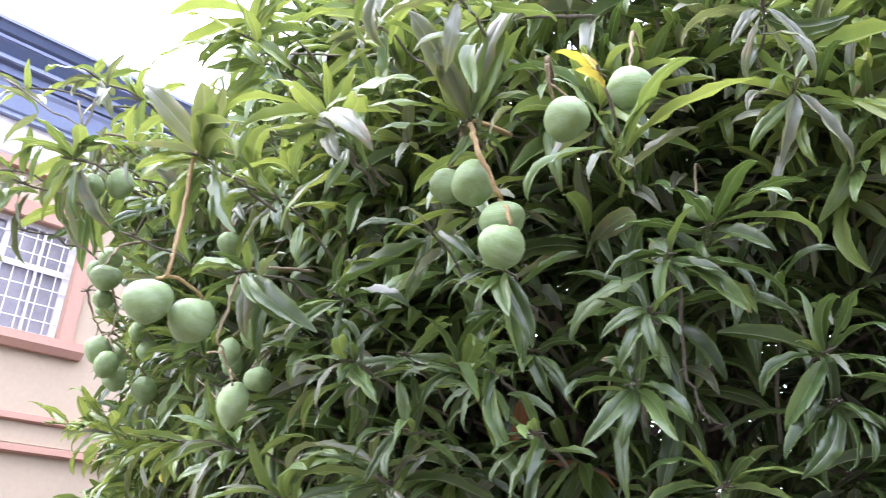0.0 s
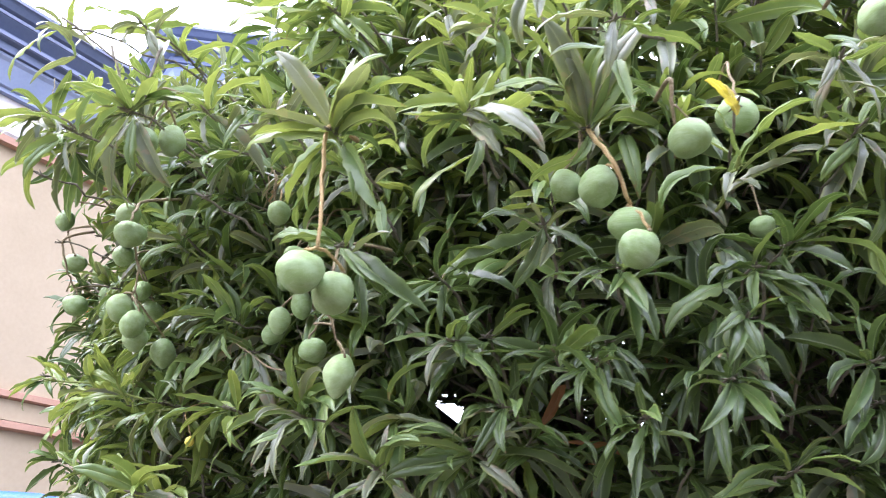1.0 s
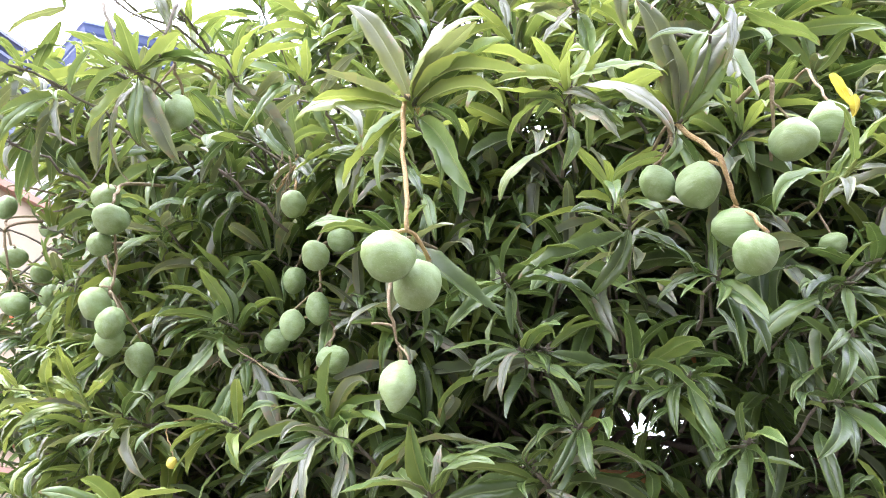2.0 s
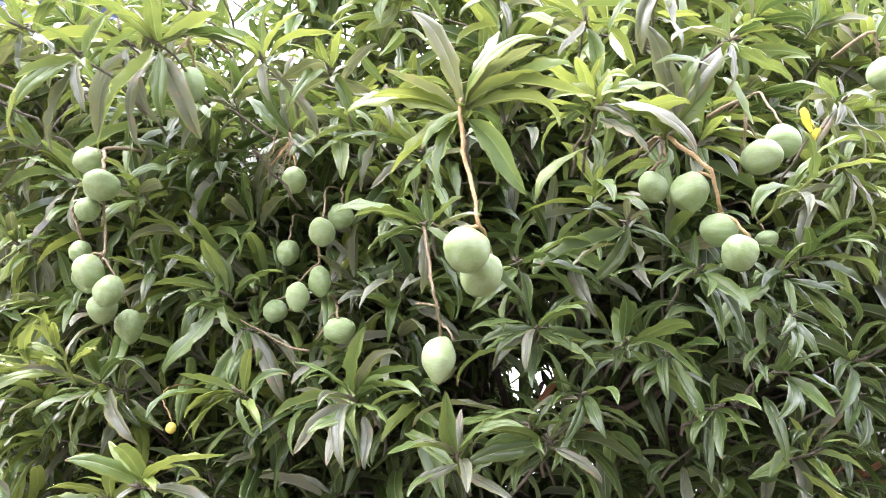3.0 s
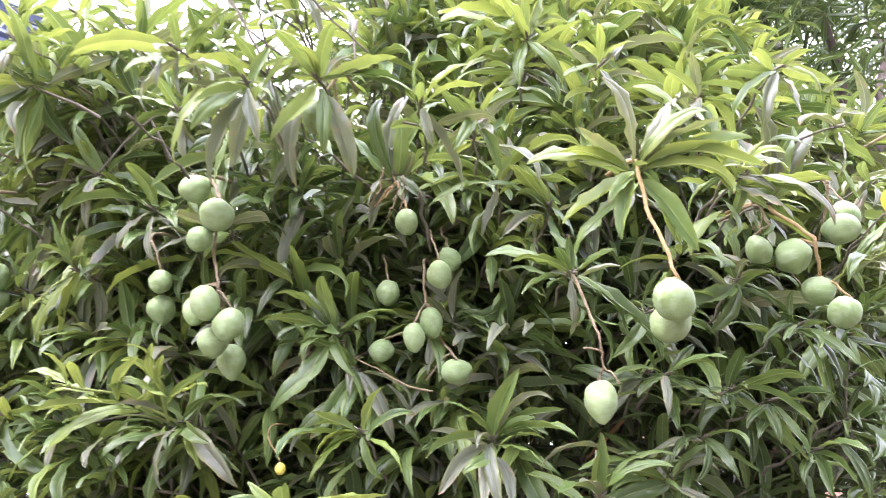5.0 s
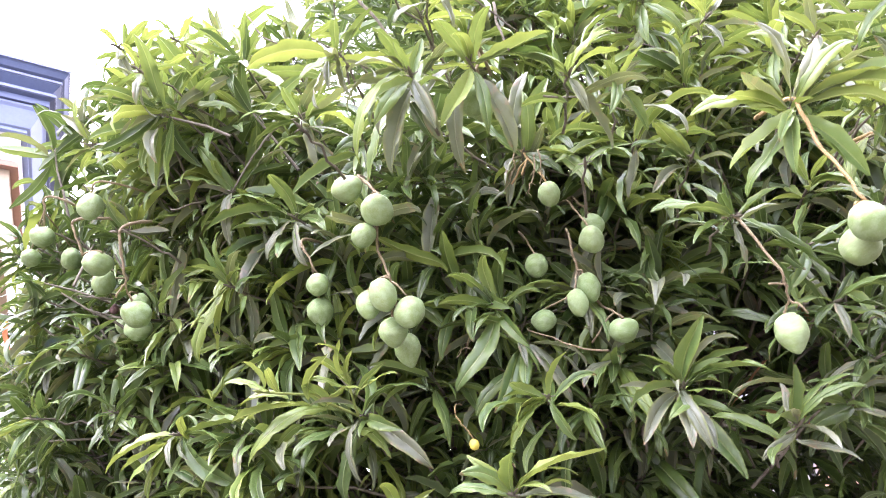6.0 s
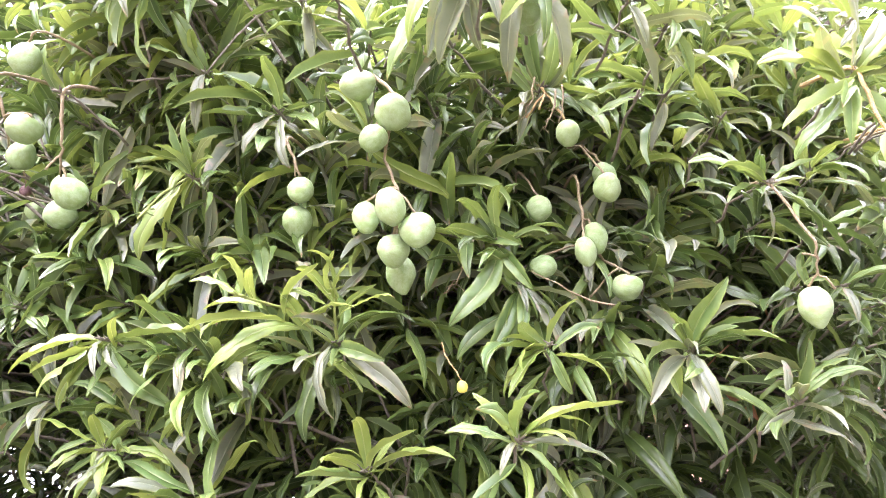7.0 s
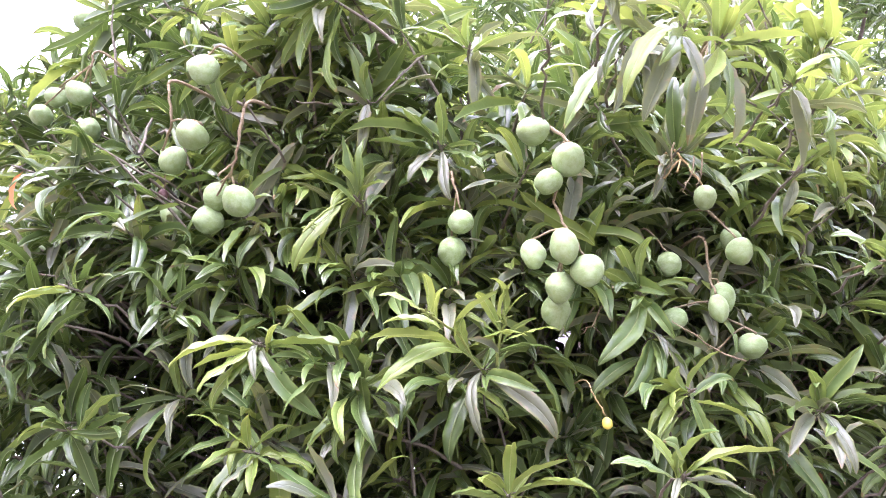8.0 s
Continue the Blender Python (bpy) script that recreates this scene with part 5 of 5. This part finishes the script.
shoot((-1.296, 1.710, 2.583), [(-3, 3, -14, 'worn'), (3, 0, -11, 'worn'), (-17, 6, -7, 'light'), (-2, 0, -11, 'worn'), (7, -3, -8, 'worn'), (-8, 1, -10, 'mid'), (8, 0, 8, 'mid'), (-4, -8, 0, 'mid')], (-1.132, 1.824, 2.538), ['worn', 'mid'], seed=101)
shoot((-1.313, 1.849, 2.477), [(-11, -5, -3, 'worn'), (-16, 8, -14, 'mid'), (-9, 1, -11, 'mid'), (2, 0, -13, 'worn'), (5, -1, -11, 'worn'), (17, 2, -12, 'mid'), (-8, -3, -5, 'mid'), (12, 0, 9, 'mid'), (-2, 5, -14, 'mid'), (-14, 0, -10, 'light')], (-1.144, 1.955, 2.447), ['worn', 'mid'], seed=102, veil=True)
shoot((-0.538, 1.180, 2.315), [(-12, -3, 14, 'worn'), (-15, 2, 4, 'worn'), (-15, 7, 1, 'light'), (-17, 14, 1, 'light'), (-7, 15, -9, 'light'), (-4, 15, -15, 'mid'), (-2, 5, -15, 'mid'), (11, -3, -17, 'mid'), (12, -12, -8, 'light'), (6, -17, 4, 'worn'), (10, -19, 0, 'mid'), (13, -19, -5, 'light'), (6, -8, 10, 'worn'), (4, -7, 13, 'worn'), (9, -12, 10, 'light'), (10, 3, -3, 'deep'), (-6, 4, -9, 'mid')], (-0.425, 1.345, 2.285), ['mid', 'light'], seed=103)
shoot((-0.284, 1.096, 2.339), [(5, -6, -12, 'worn'), (11, -11, -13, 'worn'), (9, -11, -9, 'mid'), (-3, -11, -1, 'light'), (8, -14, -5, 'light'), (-11, 1, 2, 'light'), (10, 1, -4, 'mid')], (-0.189, 1.272, 2.309), ['mid', 'light'], seed=104)
shoot((-0.780, 1.923, 2.148), [(-15, -1, 5, 'mid'), (-15, 3, 0, 'mid'), (-7, -8, 9, 'mid'), (-1, -11, 9, 'worn'), (7, -12, 14, 'mid'), (13, -10, 3, 'mid'), (10, -12, -4, 'worn'), (-9, 9, -19, 'mid'), (4, -5, -12, 'mid'), (-13, 1, -5, 'deep'), (-4, 5, 11, 'deep')], (-0.622, 2.046, 2.118), ['mid', 'deep'], seed=105, veil=True)
shoot((-0.705, 1.931, 2.065), [(-16, -1, 3, 'mid'), (-7, 7, -16, 'mid'), (-3, -1, -14, 'mid'), (-3, -3, -8, 'worn'), (9, -10, -10, 'worn'), (10, -2, -17, 'worn'), (-2, 5, -17, 'mid'), (6, -13, 3, 'mid'), (-1, -10, 5, 'mid')], (-0.550, 2.057, 2.035), ['mid', 'deep'], seed=106, veil=True)
shoot((-0.552, 1.627, 1.861), [(-11, -1, 2, 'mid'), (-13, 0, 6, 'mid'), (-2, -11, 12, 'mid'), (10, -12, 5, 'mid'), (8, -16, -2, 'mid'), (4, -10, -7, 'mid'), (-2, -3, -15, 'worn'), (-9, 0, -8, 'mid'), (-15, 4, -5, 'mid'), (-9, 8, -11, 'worn'), (5, -13, 6, 'worn'), (-5, -1, -14, 'worn'), (2, -11, -1, 'deep')], (-0.419, 1.776, 1.833), ['mid', 'worn'], seed=107)
# low front shoots: many leaves set to deep as painted shade
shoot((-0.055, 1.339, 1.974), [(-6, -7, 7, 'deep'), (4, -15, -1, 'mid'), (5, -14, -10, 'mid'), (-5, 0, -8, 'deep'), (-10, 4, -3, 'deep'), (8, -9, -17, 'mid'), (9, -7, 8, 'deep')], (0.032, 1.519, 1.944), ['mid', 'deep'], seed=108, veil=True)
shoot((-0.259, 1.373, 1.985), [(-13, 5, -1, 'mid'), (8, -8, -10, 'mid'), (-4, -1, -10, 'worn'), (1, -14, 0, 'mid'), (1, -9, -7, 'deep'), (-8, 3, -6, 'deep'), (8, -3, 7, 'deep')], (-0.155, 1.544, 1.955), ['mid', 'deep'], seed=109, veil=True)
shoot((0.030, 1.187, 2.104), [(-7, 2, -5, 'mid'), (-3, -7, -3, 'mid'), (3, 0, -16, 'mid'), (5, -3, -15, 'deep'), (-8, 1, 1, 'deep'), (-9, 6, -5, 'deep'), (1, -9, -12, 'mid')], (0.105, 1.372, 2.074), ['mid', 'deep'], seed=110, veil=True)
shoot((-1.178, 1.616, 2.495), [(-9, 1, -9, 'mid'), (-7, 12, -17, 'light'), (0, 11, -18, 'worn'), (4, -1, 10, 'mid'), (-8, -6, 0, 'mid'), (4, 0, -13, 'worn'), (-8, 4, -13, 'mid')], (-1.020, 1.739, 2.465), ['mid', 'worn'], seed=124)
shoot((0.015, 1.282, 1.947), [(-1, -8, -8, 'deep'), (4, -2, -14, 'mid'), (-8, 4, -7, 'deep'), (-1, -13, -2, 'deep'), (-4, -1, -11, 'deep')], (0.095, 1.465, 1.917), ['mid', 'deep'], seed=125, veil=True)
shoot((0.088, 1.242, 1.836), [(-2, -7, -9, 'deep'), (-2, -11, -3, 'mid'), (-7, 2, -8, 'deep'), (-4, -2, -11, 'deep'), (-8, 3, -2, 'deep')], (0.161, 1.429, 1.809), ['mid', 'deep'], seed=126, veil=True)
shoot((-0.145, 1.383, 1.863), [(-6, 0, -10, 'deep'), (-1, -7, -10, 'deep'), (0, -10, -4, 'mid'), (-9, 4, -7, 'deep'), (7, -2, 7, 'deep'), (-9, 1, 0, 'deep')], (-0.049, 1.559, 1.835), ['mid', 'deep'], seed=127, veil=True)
shoot((-1.278, 2.189, 2.001), [(-6, -4, 5, 'light'), (-5, 8, 4, 'light'), (-1, -6, 3, 'light'), (0, 11, 0, 'light'), (-1, 14, -3, 'light'), (12, -10, 6, 'light'), (1, 13, -5, 'light'), (18, -13, -3, 'light'), (3, 15, -13, 'light'), (9, -2, 1, 'mid')], (-0.982, 2.242, 1.960), ['light', 'mid'], seed=111, mat=GREEN_STEM)
shoot((-1.101, 2.112, 2.026), [(-9, -2, 5, 'light'), (-4, -5, 6, 'light'), (-2, -7, 3, 'light'), (-8, 2, 3, 'light'), (-7, 7, 0, 'light'), (8, -9, -3, 'light'), (9, -3, 2, 'mid'), (-7, 5, -6, 'worn')], (-1.044, 2.171, 1.946), ['light'], seed=112, mat=GREEN_STEM)
shoot((-0.986, 2.244, 1.967), [(10, -12, -16, 'worn'), (-2, -1, -17, 'worn'), (2, -13, -7, 'mid'), (-1, 9, -20, 'deep'), (8, -17, 1, 'deep')], (-0.808, 2.336, 1.937), ['mid', 'deep'], seed=113, veil=True)
shoot((-1.306, 2.651, 2.032), [(-12, 6, -8, 'light'), (-10, 6, -13, 'light'), (-14, 12, -7, 'light'), (-6, 1, -12, 'light'), (-2, -3, -10, 'worn'), (1, -6, -8, 'worn'), (-4, 8, -15, 'light'), (15, -16, -1, 'mid'), (7, -12, -7, 'mid'), (16, -12, -12, 'mid'), (14, -8, -16, 'mid')], (-1.112, 2.700, 2.002), ['light', 'mid'], seed=114, veil=True)
shoot((-1.261, 2.696, 1.800), [(-11, 2, -5, 'light'), (11, -10, -5, 'light'), (-2, -4, -10, 'light'), (1, -8, -6, 'mid'), (-14, 5, 6, 'light'), (-6, -6, 6, 'light'), (2, -12, 4, 'mid'), (-7, 0, -11, 'worn')], (-1.067, 2.743, 1.775), ['light', 'mid'], seed=115, veil=True)
shoot((-1.492, 2.569, 2.562), [(-8, -6, 2, 'mid'), (-3, -13, 10, 'mid'), (7, -18, 9, 'light'), (14, -4, -9, 'worn'), (13, -1, -13, 'worn'), (-4, 1, -9, 'mid'), (8, -14, -3, 'light'), (7, -3, -14, 'worn')], (-1.299, 2.621, 2.521), ['mid', 'worn'], seed=116, veil=True)
shoot((-1.300, 2.518, 2.295), [(-13, 12, -2, 'light'), (-8, 11, -4, 'light'), (-8, 13, -7, 'light'), (-4, 4, 4, 'light'), (-6, -4, 4, 'light'), (4, 8, -8, 'light'), (8, 5, -7, 'light'), (8, -3, 2, 'light'), (14, 1, -7, 'worn'), (14, -4, 0, 'worn')], (-1.144, 2.399, 2.483), ['light'], seed=117, mat=GREEN_STEM, veil=True)
shoot((-1.242, 2.418, 2.364), [(-5, -7, 12, 'mid'), (-11, -2, 3, 'mid'), (-14, 3, 0, 'light'), (-11, 4, -5, 'mid'), (-1, -10, 0, 'light'), (-2, -13, 4, 'worn'), (-9, -3, 12, 'mid')], (-1.054, 2.488, 2.334), ['mid', 'deep'], seed=118, veil=True)
shoot((-1.131, 2.250, 2.509), [(-17, 16, 1, 'mid'), (-15, 4, 5, 'mid'), (-12, 13, 0, 'mid'), (-10, -8, 6, 'mid'), (2, -10, -5, 'mid'), (-5, 6, -11, 'worn'), (4, -10, -9, 'mid'), (3, -1, -15, 'worn')], (-0.951, 2.337, 2.477), ['mid', 'deep'], seed=119, veil=True)
shoot((-1.589, 3.009, 2.174), [(-11, 1, -10, 'light'), (-11, 0, -7, 'mid'), (5, -11, 1, 'mid'), (8, -8, -10, 'mid'), (-4, 0, -14, 'mid'), (0, -11, 5, 'deep'), (0, 3, 11, 'deep')], (-1.390, 3.024, 2.144), ['mid', 'deep'], seed=120, veil=True)
shoot((-1.415, 2.880, 2.155), [(8, -13, 2, 'deep'), (6, -8, -9, 'deep'), (-13, -2, 2, 'deep'), (-5, 0, -11, 'deep'), (8, -12, 10, 'deep'), (0, 1, 14, 'deep'), (1, -4, -11, 'deep')], (-1.217, 2.908, 2.125), ['mid', 'deep'], seed=121, veil=True)
shoot((-1.489, 3.078, 1.866), [(5, -13, 7, 'mid'), (8, -13, 3, 'mid'), (9, -12, -1, 'mid'), (-10, -1, -5, 'mid'), (-10, -3, 2, 'mid'), (-5, -7, 7, 'mid'), (2, -6, -9, 'deep'), (-8, -1, -12, 'deep')], (-1.289, 3.089, 1.837), ['mid', 'deep'], seed=122, veil=True)
shoot((-0.817, 1.523, 2.310), [(-6, 14, 5, 'light'), (-8, 13, -2, 'light'), (6, -6, -12, 'worn'), (-5, -10, -4, 'mid'), (-3, 5, -8, 'worn'), (-2, 0, -10, 'worn'), (-7, -8, 0, 'light'), (-11, -1, 5, 'light'), (3, -14, -5, 'mid')], (-0.676, 1.665, 2.280), ['mid', 'light'], seed=123, veil=True)
# low right shoots: kinds taken a step darker, shade put into colour
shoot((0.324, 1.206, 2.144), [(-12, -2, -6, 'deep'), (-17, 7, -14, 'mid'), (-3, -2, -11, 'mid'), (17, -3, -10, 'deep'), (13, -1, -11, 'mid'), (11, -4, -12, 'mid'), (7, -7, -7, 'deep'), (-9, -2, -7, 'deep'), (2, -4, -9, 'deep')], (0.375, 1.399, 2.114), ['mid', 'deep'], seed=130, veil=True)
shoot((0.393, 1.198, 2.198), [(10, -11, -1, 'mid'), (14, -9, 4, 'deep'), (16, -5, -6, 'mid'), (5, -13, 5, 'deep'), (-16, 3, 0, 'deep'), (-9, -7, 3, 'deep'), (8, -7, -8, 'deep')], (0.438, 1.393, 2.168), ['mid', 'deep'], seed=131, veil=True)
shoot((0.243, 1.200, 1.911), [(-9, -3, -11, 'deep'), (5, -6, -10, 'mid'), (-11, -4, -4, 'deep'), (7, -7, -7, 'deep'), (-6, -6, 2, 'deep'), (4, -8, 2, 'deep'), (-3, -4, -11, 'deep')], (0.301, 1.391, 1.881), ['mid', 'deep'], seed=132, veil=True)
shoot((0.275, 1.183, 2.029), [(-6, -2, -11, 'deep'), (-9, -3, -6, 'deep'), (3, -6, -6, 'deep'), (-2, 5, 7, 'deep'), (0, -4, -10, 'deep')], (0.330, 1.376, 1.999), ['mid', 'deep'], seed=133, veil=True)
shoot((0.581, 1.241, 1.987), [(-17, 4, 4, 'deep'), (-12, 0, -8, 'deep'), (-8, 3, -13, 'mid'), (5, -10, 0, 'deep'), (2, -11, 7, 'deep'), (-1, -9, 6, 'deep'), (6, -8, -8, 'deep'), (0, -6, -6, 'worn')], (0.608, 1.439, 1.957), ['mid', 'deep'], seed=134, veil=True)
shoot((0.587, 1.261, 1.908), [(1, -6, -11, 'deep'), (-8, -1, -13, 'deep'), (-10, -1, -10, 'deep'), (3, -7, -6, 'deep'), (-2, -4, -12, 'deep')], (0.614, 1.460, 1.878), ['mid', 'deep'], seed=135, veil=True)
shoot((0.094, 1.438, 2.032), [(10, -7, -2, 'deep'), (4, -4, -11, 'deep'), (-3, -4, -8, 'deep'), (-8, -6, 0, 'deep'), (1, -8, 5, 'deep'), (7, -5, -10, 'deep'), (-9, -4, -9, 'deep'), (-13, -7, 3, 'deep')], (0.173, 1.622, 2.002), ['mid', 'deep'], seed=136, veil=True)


# ---- the crown's many other shoots ----
KINDS = ["deep", "mid", "light", "dry", "worn"]


def whorl(rng, at, axis, n, size, pick, leaves, droop=0.0):
    """Leaves round a shoot tip, spiralled, the inner ones raised and the outer ones arching down."""
    a0 = rng.uniform(0, 6.28)
    side = axis.orthogonal().normalized()
    other = axis.cross(side)
    fall = rng.uniform(0.1, 0.5) + droop
    for i in range(n):
        k = (i + 0.5) / n
        a = a0 + i * 2.4 + rng.uniform(-0.3, 0.3)
        polar = radians(35 + 62 * k + rng.uniform(-10, 10))
        d = axis * math.cos(polar) + (side * math.cos(a) + other * math.sin(a)) * math.sin(polar)
        d.z -= fall * (0.4 + 0.8 * k) + rng.uniform(-0.12, 0.2)
        d.normalize()
        length = size * rng.uniform(0.78, 1.15) * (0.72 + 0.36 * k)
        base = at - axis * (0.06 * k + rng.uniform(0, 0.015))
        tip = base + d * length
        if hides_fruit(tip) or hides_fruit(base.lerp(tip, 0.55)) or hides_fruit(base.lerp(tip, 0.2)):
            continue
        if any(in_gap(base.lerp(tip, q)) for q in (0.1, 0.3, 0.5, 0.7, 0.9)):
            continue
        m = leaf_matrix(base, tip, rng.gauss(0, 22), Vector((0, 0, 1)) + axis * 0.35)
        leaves.append((rng.randrange(len(SHAPES)), np.array(m), pick(rng, k)))


def pick_outer(rng, k):
    x = rng.random()
    return "deep" if x < 0.36 else "mid" if x < 0.7 else "light" if x < 0.77 else "worn"


# mostly deep green: the shade under the crown is put into leaf colour
def pick_low_shade(rng, k):
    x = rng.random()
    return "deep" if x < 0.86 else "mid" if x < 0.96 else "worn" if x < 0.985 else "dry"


def pick_side(rng, k):
    x = rng.random()
    return "deep" if x < 0.16 else "mid" if x < 0.64 else "light" if x < 0.79 else "worn"


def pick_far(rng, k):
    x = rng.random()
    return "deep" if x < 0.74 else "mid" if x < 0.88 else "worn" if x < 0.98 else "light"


# paler kinds up here put the stronger overhead light into leaf colour
def pick_top_lit(rng, k):
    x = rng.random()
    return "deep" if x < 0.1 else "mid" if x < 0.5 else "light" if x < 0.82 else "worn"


# inner leaves lean to deep green, so interior shade is also in their colour
def pick_inner_shade(rng, k):
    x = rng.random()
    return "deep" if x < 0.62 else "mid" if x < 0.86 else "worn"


rng = random.Random(11)
leaves, hidden = [], []
stems = bmesh.new()


def crowds(p):
    """The near shoots keep the air about them: nothing else grows close outside them."""
    for q, kinds in SHOOT_AT + SPRIGS:
        v = p - q
        if v.length_squared < 0.048 and v.dot(outward(q)) > -0.07:
            return True
    return False


def grow(p, out, picker, size, droop=0.0, into=None):
    axis = (out * rng.uniform(0.3, 1.0) + Vector((0, 0, rng.uniform(0.0, 0.8))) + Vector((rng.gauss(0, 0.35), rng.gauss(0, 0.35), rng.gauss(0, 0.2)))).normalized()
    whorl(rng, p, axis, rng.randint(10, 16), size, picker, leaves if into is None else into, droop=droop)
    root = p - axis * rng.uniform(0.12, 0.3) - out * 0.1
    line = bent(root, p, 0.01, rng, 3, 0.008)
    if not any(in_gap(q) for q in line):
        add_tube(stems, line, [0.005, 0.0045, 0.0038, 0.003], 5, False)


for count, az0, az1, z0, z1, d0, d1, picker in (
        (500, -125, 55, 1.35, 2.75, 0.08, 0.38, pick_outer),
        (760, -125, 60, 1.3, 2.9, 0.34, 1.0, pick_inner_shade),
        (400, -75, 60, 2.6, 4.1, 0.06, 0.4, pick_top_lit),
        (340, -140, -70, 2.3, 3.75, 0.04, 0.42, pick_outer),
        (150, -64, -36, 1.6, 2.5, 0.7, 1.4, pick_outer),
        (90, -80, -35, 1.9, 2.6, 0.15, 0.45, pick_outer),
        (260, 55, 235, 1.35, 3.3, 0.06, 0.5, pick_outer),
        (90, -130, -96, 1.35, 2.0, 0.1, 0.8, pick_outer)):
    for i in range(count):
        az, z = rng.uniform(az0, az1), rng.uniform(z0, z1)
        depth = rng.uniform(d0, d1)
        p = crown_point(az, z, depth)
        if math.hypot(p.x - CROWN.x, p.y - CROWN.y) < 0.35:
            continue
        if crowds(p):
            continue
        here = picker
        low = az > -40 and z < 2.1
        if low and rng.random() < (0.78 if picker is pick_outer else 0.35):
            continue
        if picker is pick_top_lit and az < -45:
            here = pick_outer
        if picker is pick_top_lit and -78 < az < -52 and z > 2.95 and rng.random() < 0.75:
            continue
        # low inner leaves get the same shade-darkened kinds
        if low and picker is pick_inner_shade:
            here = pick_low_shade
        if picker is pick_inner_shade and -88 < az < -34 and z > 1.9 and rng.random() < 0.5:
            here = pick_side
        # by height: paler on top, darker low in front, as light would fall
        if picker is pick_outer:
            here = pick_top_lit if z > 2.35 and az > -45 and rng.random() < 0.7 else pick_low_shade if az > -38 and z < 2.2 else pick_side if -84 < az < -58 else pick_far if az < -84 else pick_outer
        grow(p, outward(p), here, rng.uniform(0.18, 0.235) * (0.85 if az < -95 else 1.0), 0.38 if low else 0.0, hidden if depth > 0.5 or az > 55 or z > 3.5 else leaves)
# the crown's rear lobe, round REAR
REAR = Vector((0.65, 4.9, 0.0))
for i in range(900):
    a, z = rng.uniform(-130, 110), rng.uniform(1.3, 4.1)
    up = max(0.0, (z - 2.0) / 2.15)
    r = 2.2 * max(0.0, 1 - up ** 4) ** (1 / 4) + 0.12 * noise.noise(Vector((a * 0.05, z * 2, 21.0))) - rng.uniform(0.0, 0.5)
    out = Vector((math.sin(radians(a)), -math.cos(radians(a)), 0))
    grow(REAR + out * max(0.1, r) + Vector((0, 0, z)), (out + Vector((0, 0, up))).normalized(), pick_outer, rng.uniform(0.17, 0.225), 0.0, hidden)
# the near shoots' lesser leaves
for p, kinds in SHOOT_AT:
    if len(kinds) == 1 and kinds[0] in ("orange", "yellow"):
        continue
    whorl(rng, p - outward(p) * 0.02, (outward(p) + Vector((0, 0, 0.5))).normalized(), 5, rng.uniform(0.13, 0.17), lambda r, k: r.choice(kinds), leaves)
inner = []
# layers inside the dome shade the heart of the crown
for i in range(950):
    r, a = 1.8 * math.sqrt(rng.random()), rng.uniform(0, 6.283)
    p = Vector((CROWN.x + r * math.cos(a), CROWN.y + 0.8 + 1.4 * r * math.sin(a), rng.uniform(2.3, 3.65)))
    whorl(rng, p, Vector((rng.gauss(0, 0.3), rng.gauss(0, 0.3), 1)).normalized(), 12, 0.215, pick_inner_shade, inner)
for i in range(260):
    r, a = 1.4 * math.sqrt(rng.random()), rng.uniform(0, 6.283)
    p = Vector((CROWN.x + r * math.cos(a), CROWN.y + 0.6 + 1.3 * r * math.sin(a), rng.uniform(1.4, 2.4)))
    whorl(rng, p, Vector((rng.gauss(0, 0.5), rng.gauss(0, 0.5), 0.6)).normalized(), 12, 0.215, pick_inner_shade, inner)
foliage = new("foliage", mesh_from_leaves("foliage", leaves, KINDS))
foliage.parent = tree
foliage.matrix_parent_inverse = TREE_INV
tagged(foliage, "dense mass of long mango leaves", kind="stuff")
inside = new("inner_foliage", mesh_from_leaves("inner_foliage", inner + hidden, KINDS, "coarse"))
inside.parent = tree
inside.matrix_parent_inverse = TREE_INV
tagged(inside, "shaded leaves in the heart of the crown", kind="stuff")
twigs = tree_part("brushwood", stems, BARK, "thin grey-brown twigs")
tagged(twigs, kind="stuff")


def wood():
    rng = random.Random(5)
    fork = Vector((CROWN.x, CROWN.y, 1.25))
    bm = bmesh.new()
    line = bent((CROWN.x + 0.05, CROWN.y, -0.05), fork, 0.0, rng, 8, 0.02)
    add_tube(bm, line, [0.19, 0.145, 0.13, 0.125, 0.12, 0.118, 0.118, 0.125, 0.13], 14)
    for v in bm.verts:
        v.co += Vector((noise.noise(v.co * 6), noise.noise(v.co * 6 + Vector((9, 0, 0))), 0)) * 0.012
    tree_part("trunk", bm, TRUNK, "rough grey-brown trunk")
    for i, az in enumerate((-95, -70, -48, -28, -8, 15, 60, 120, 180, 235)):
        z = 2.0 + 0.5 * ((i * 37) % 10) / 10
        end = crown_point(az, z, 0.8)
        bm = bmesh.new()
        line = bent(fork + Vector((0, 0, 0.05 * (i % 3) - 0.05)), end, 0.16, rng, 9, 0.03)
        add_tube(bm, line, [0.055 - 0.047 * k / 9 for k in range(10)], 9)
        for j in range(7):
            s = line[rng.randint(3, 9)]
            e = crown_point(az + rng.uniform(-16, 16), rng.uniform(1.7, 3.0), rng.uniform(0.35, 0.6))
            add_tube(bm, bent(s, e, 0.05, rng, 6, 0.03), [0.014 - 0.0016 * k for k in range(7)], 6)
        tree_part("limb", bm, TRUNK, "grey-brown limb")


wood()
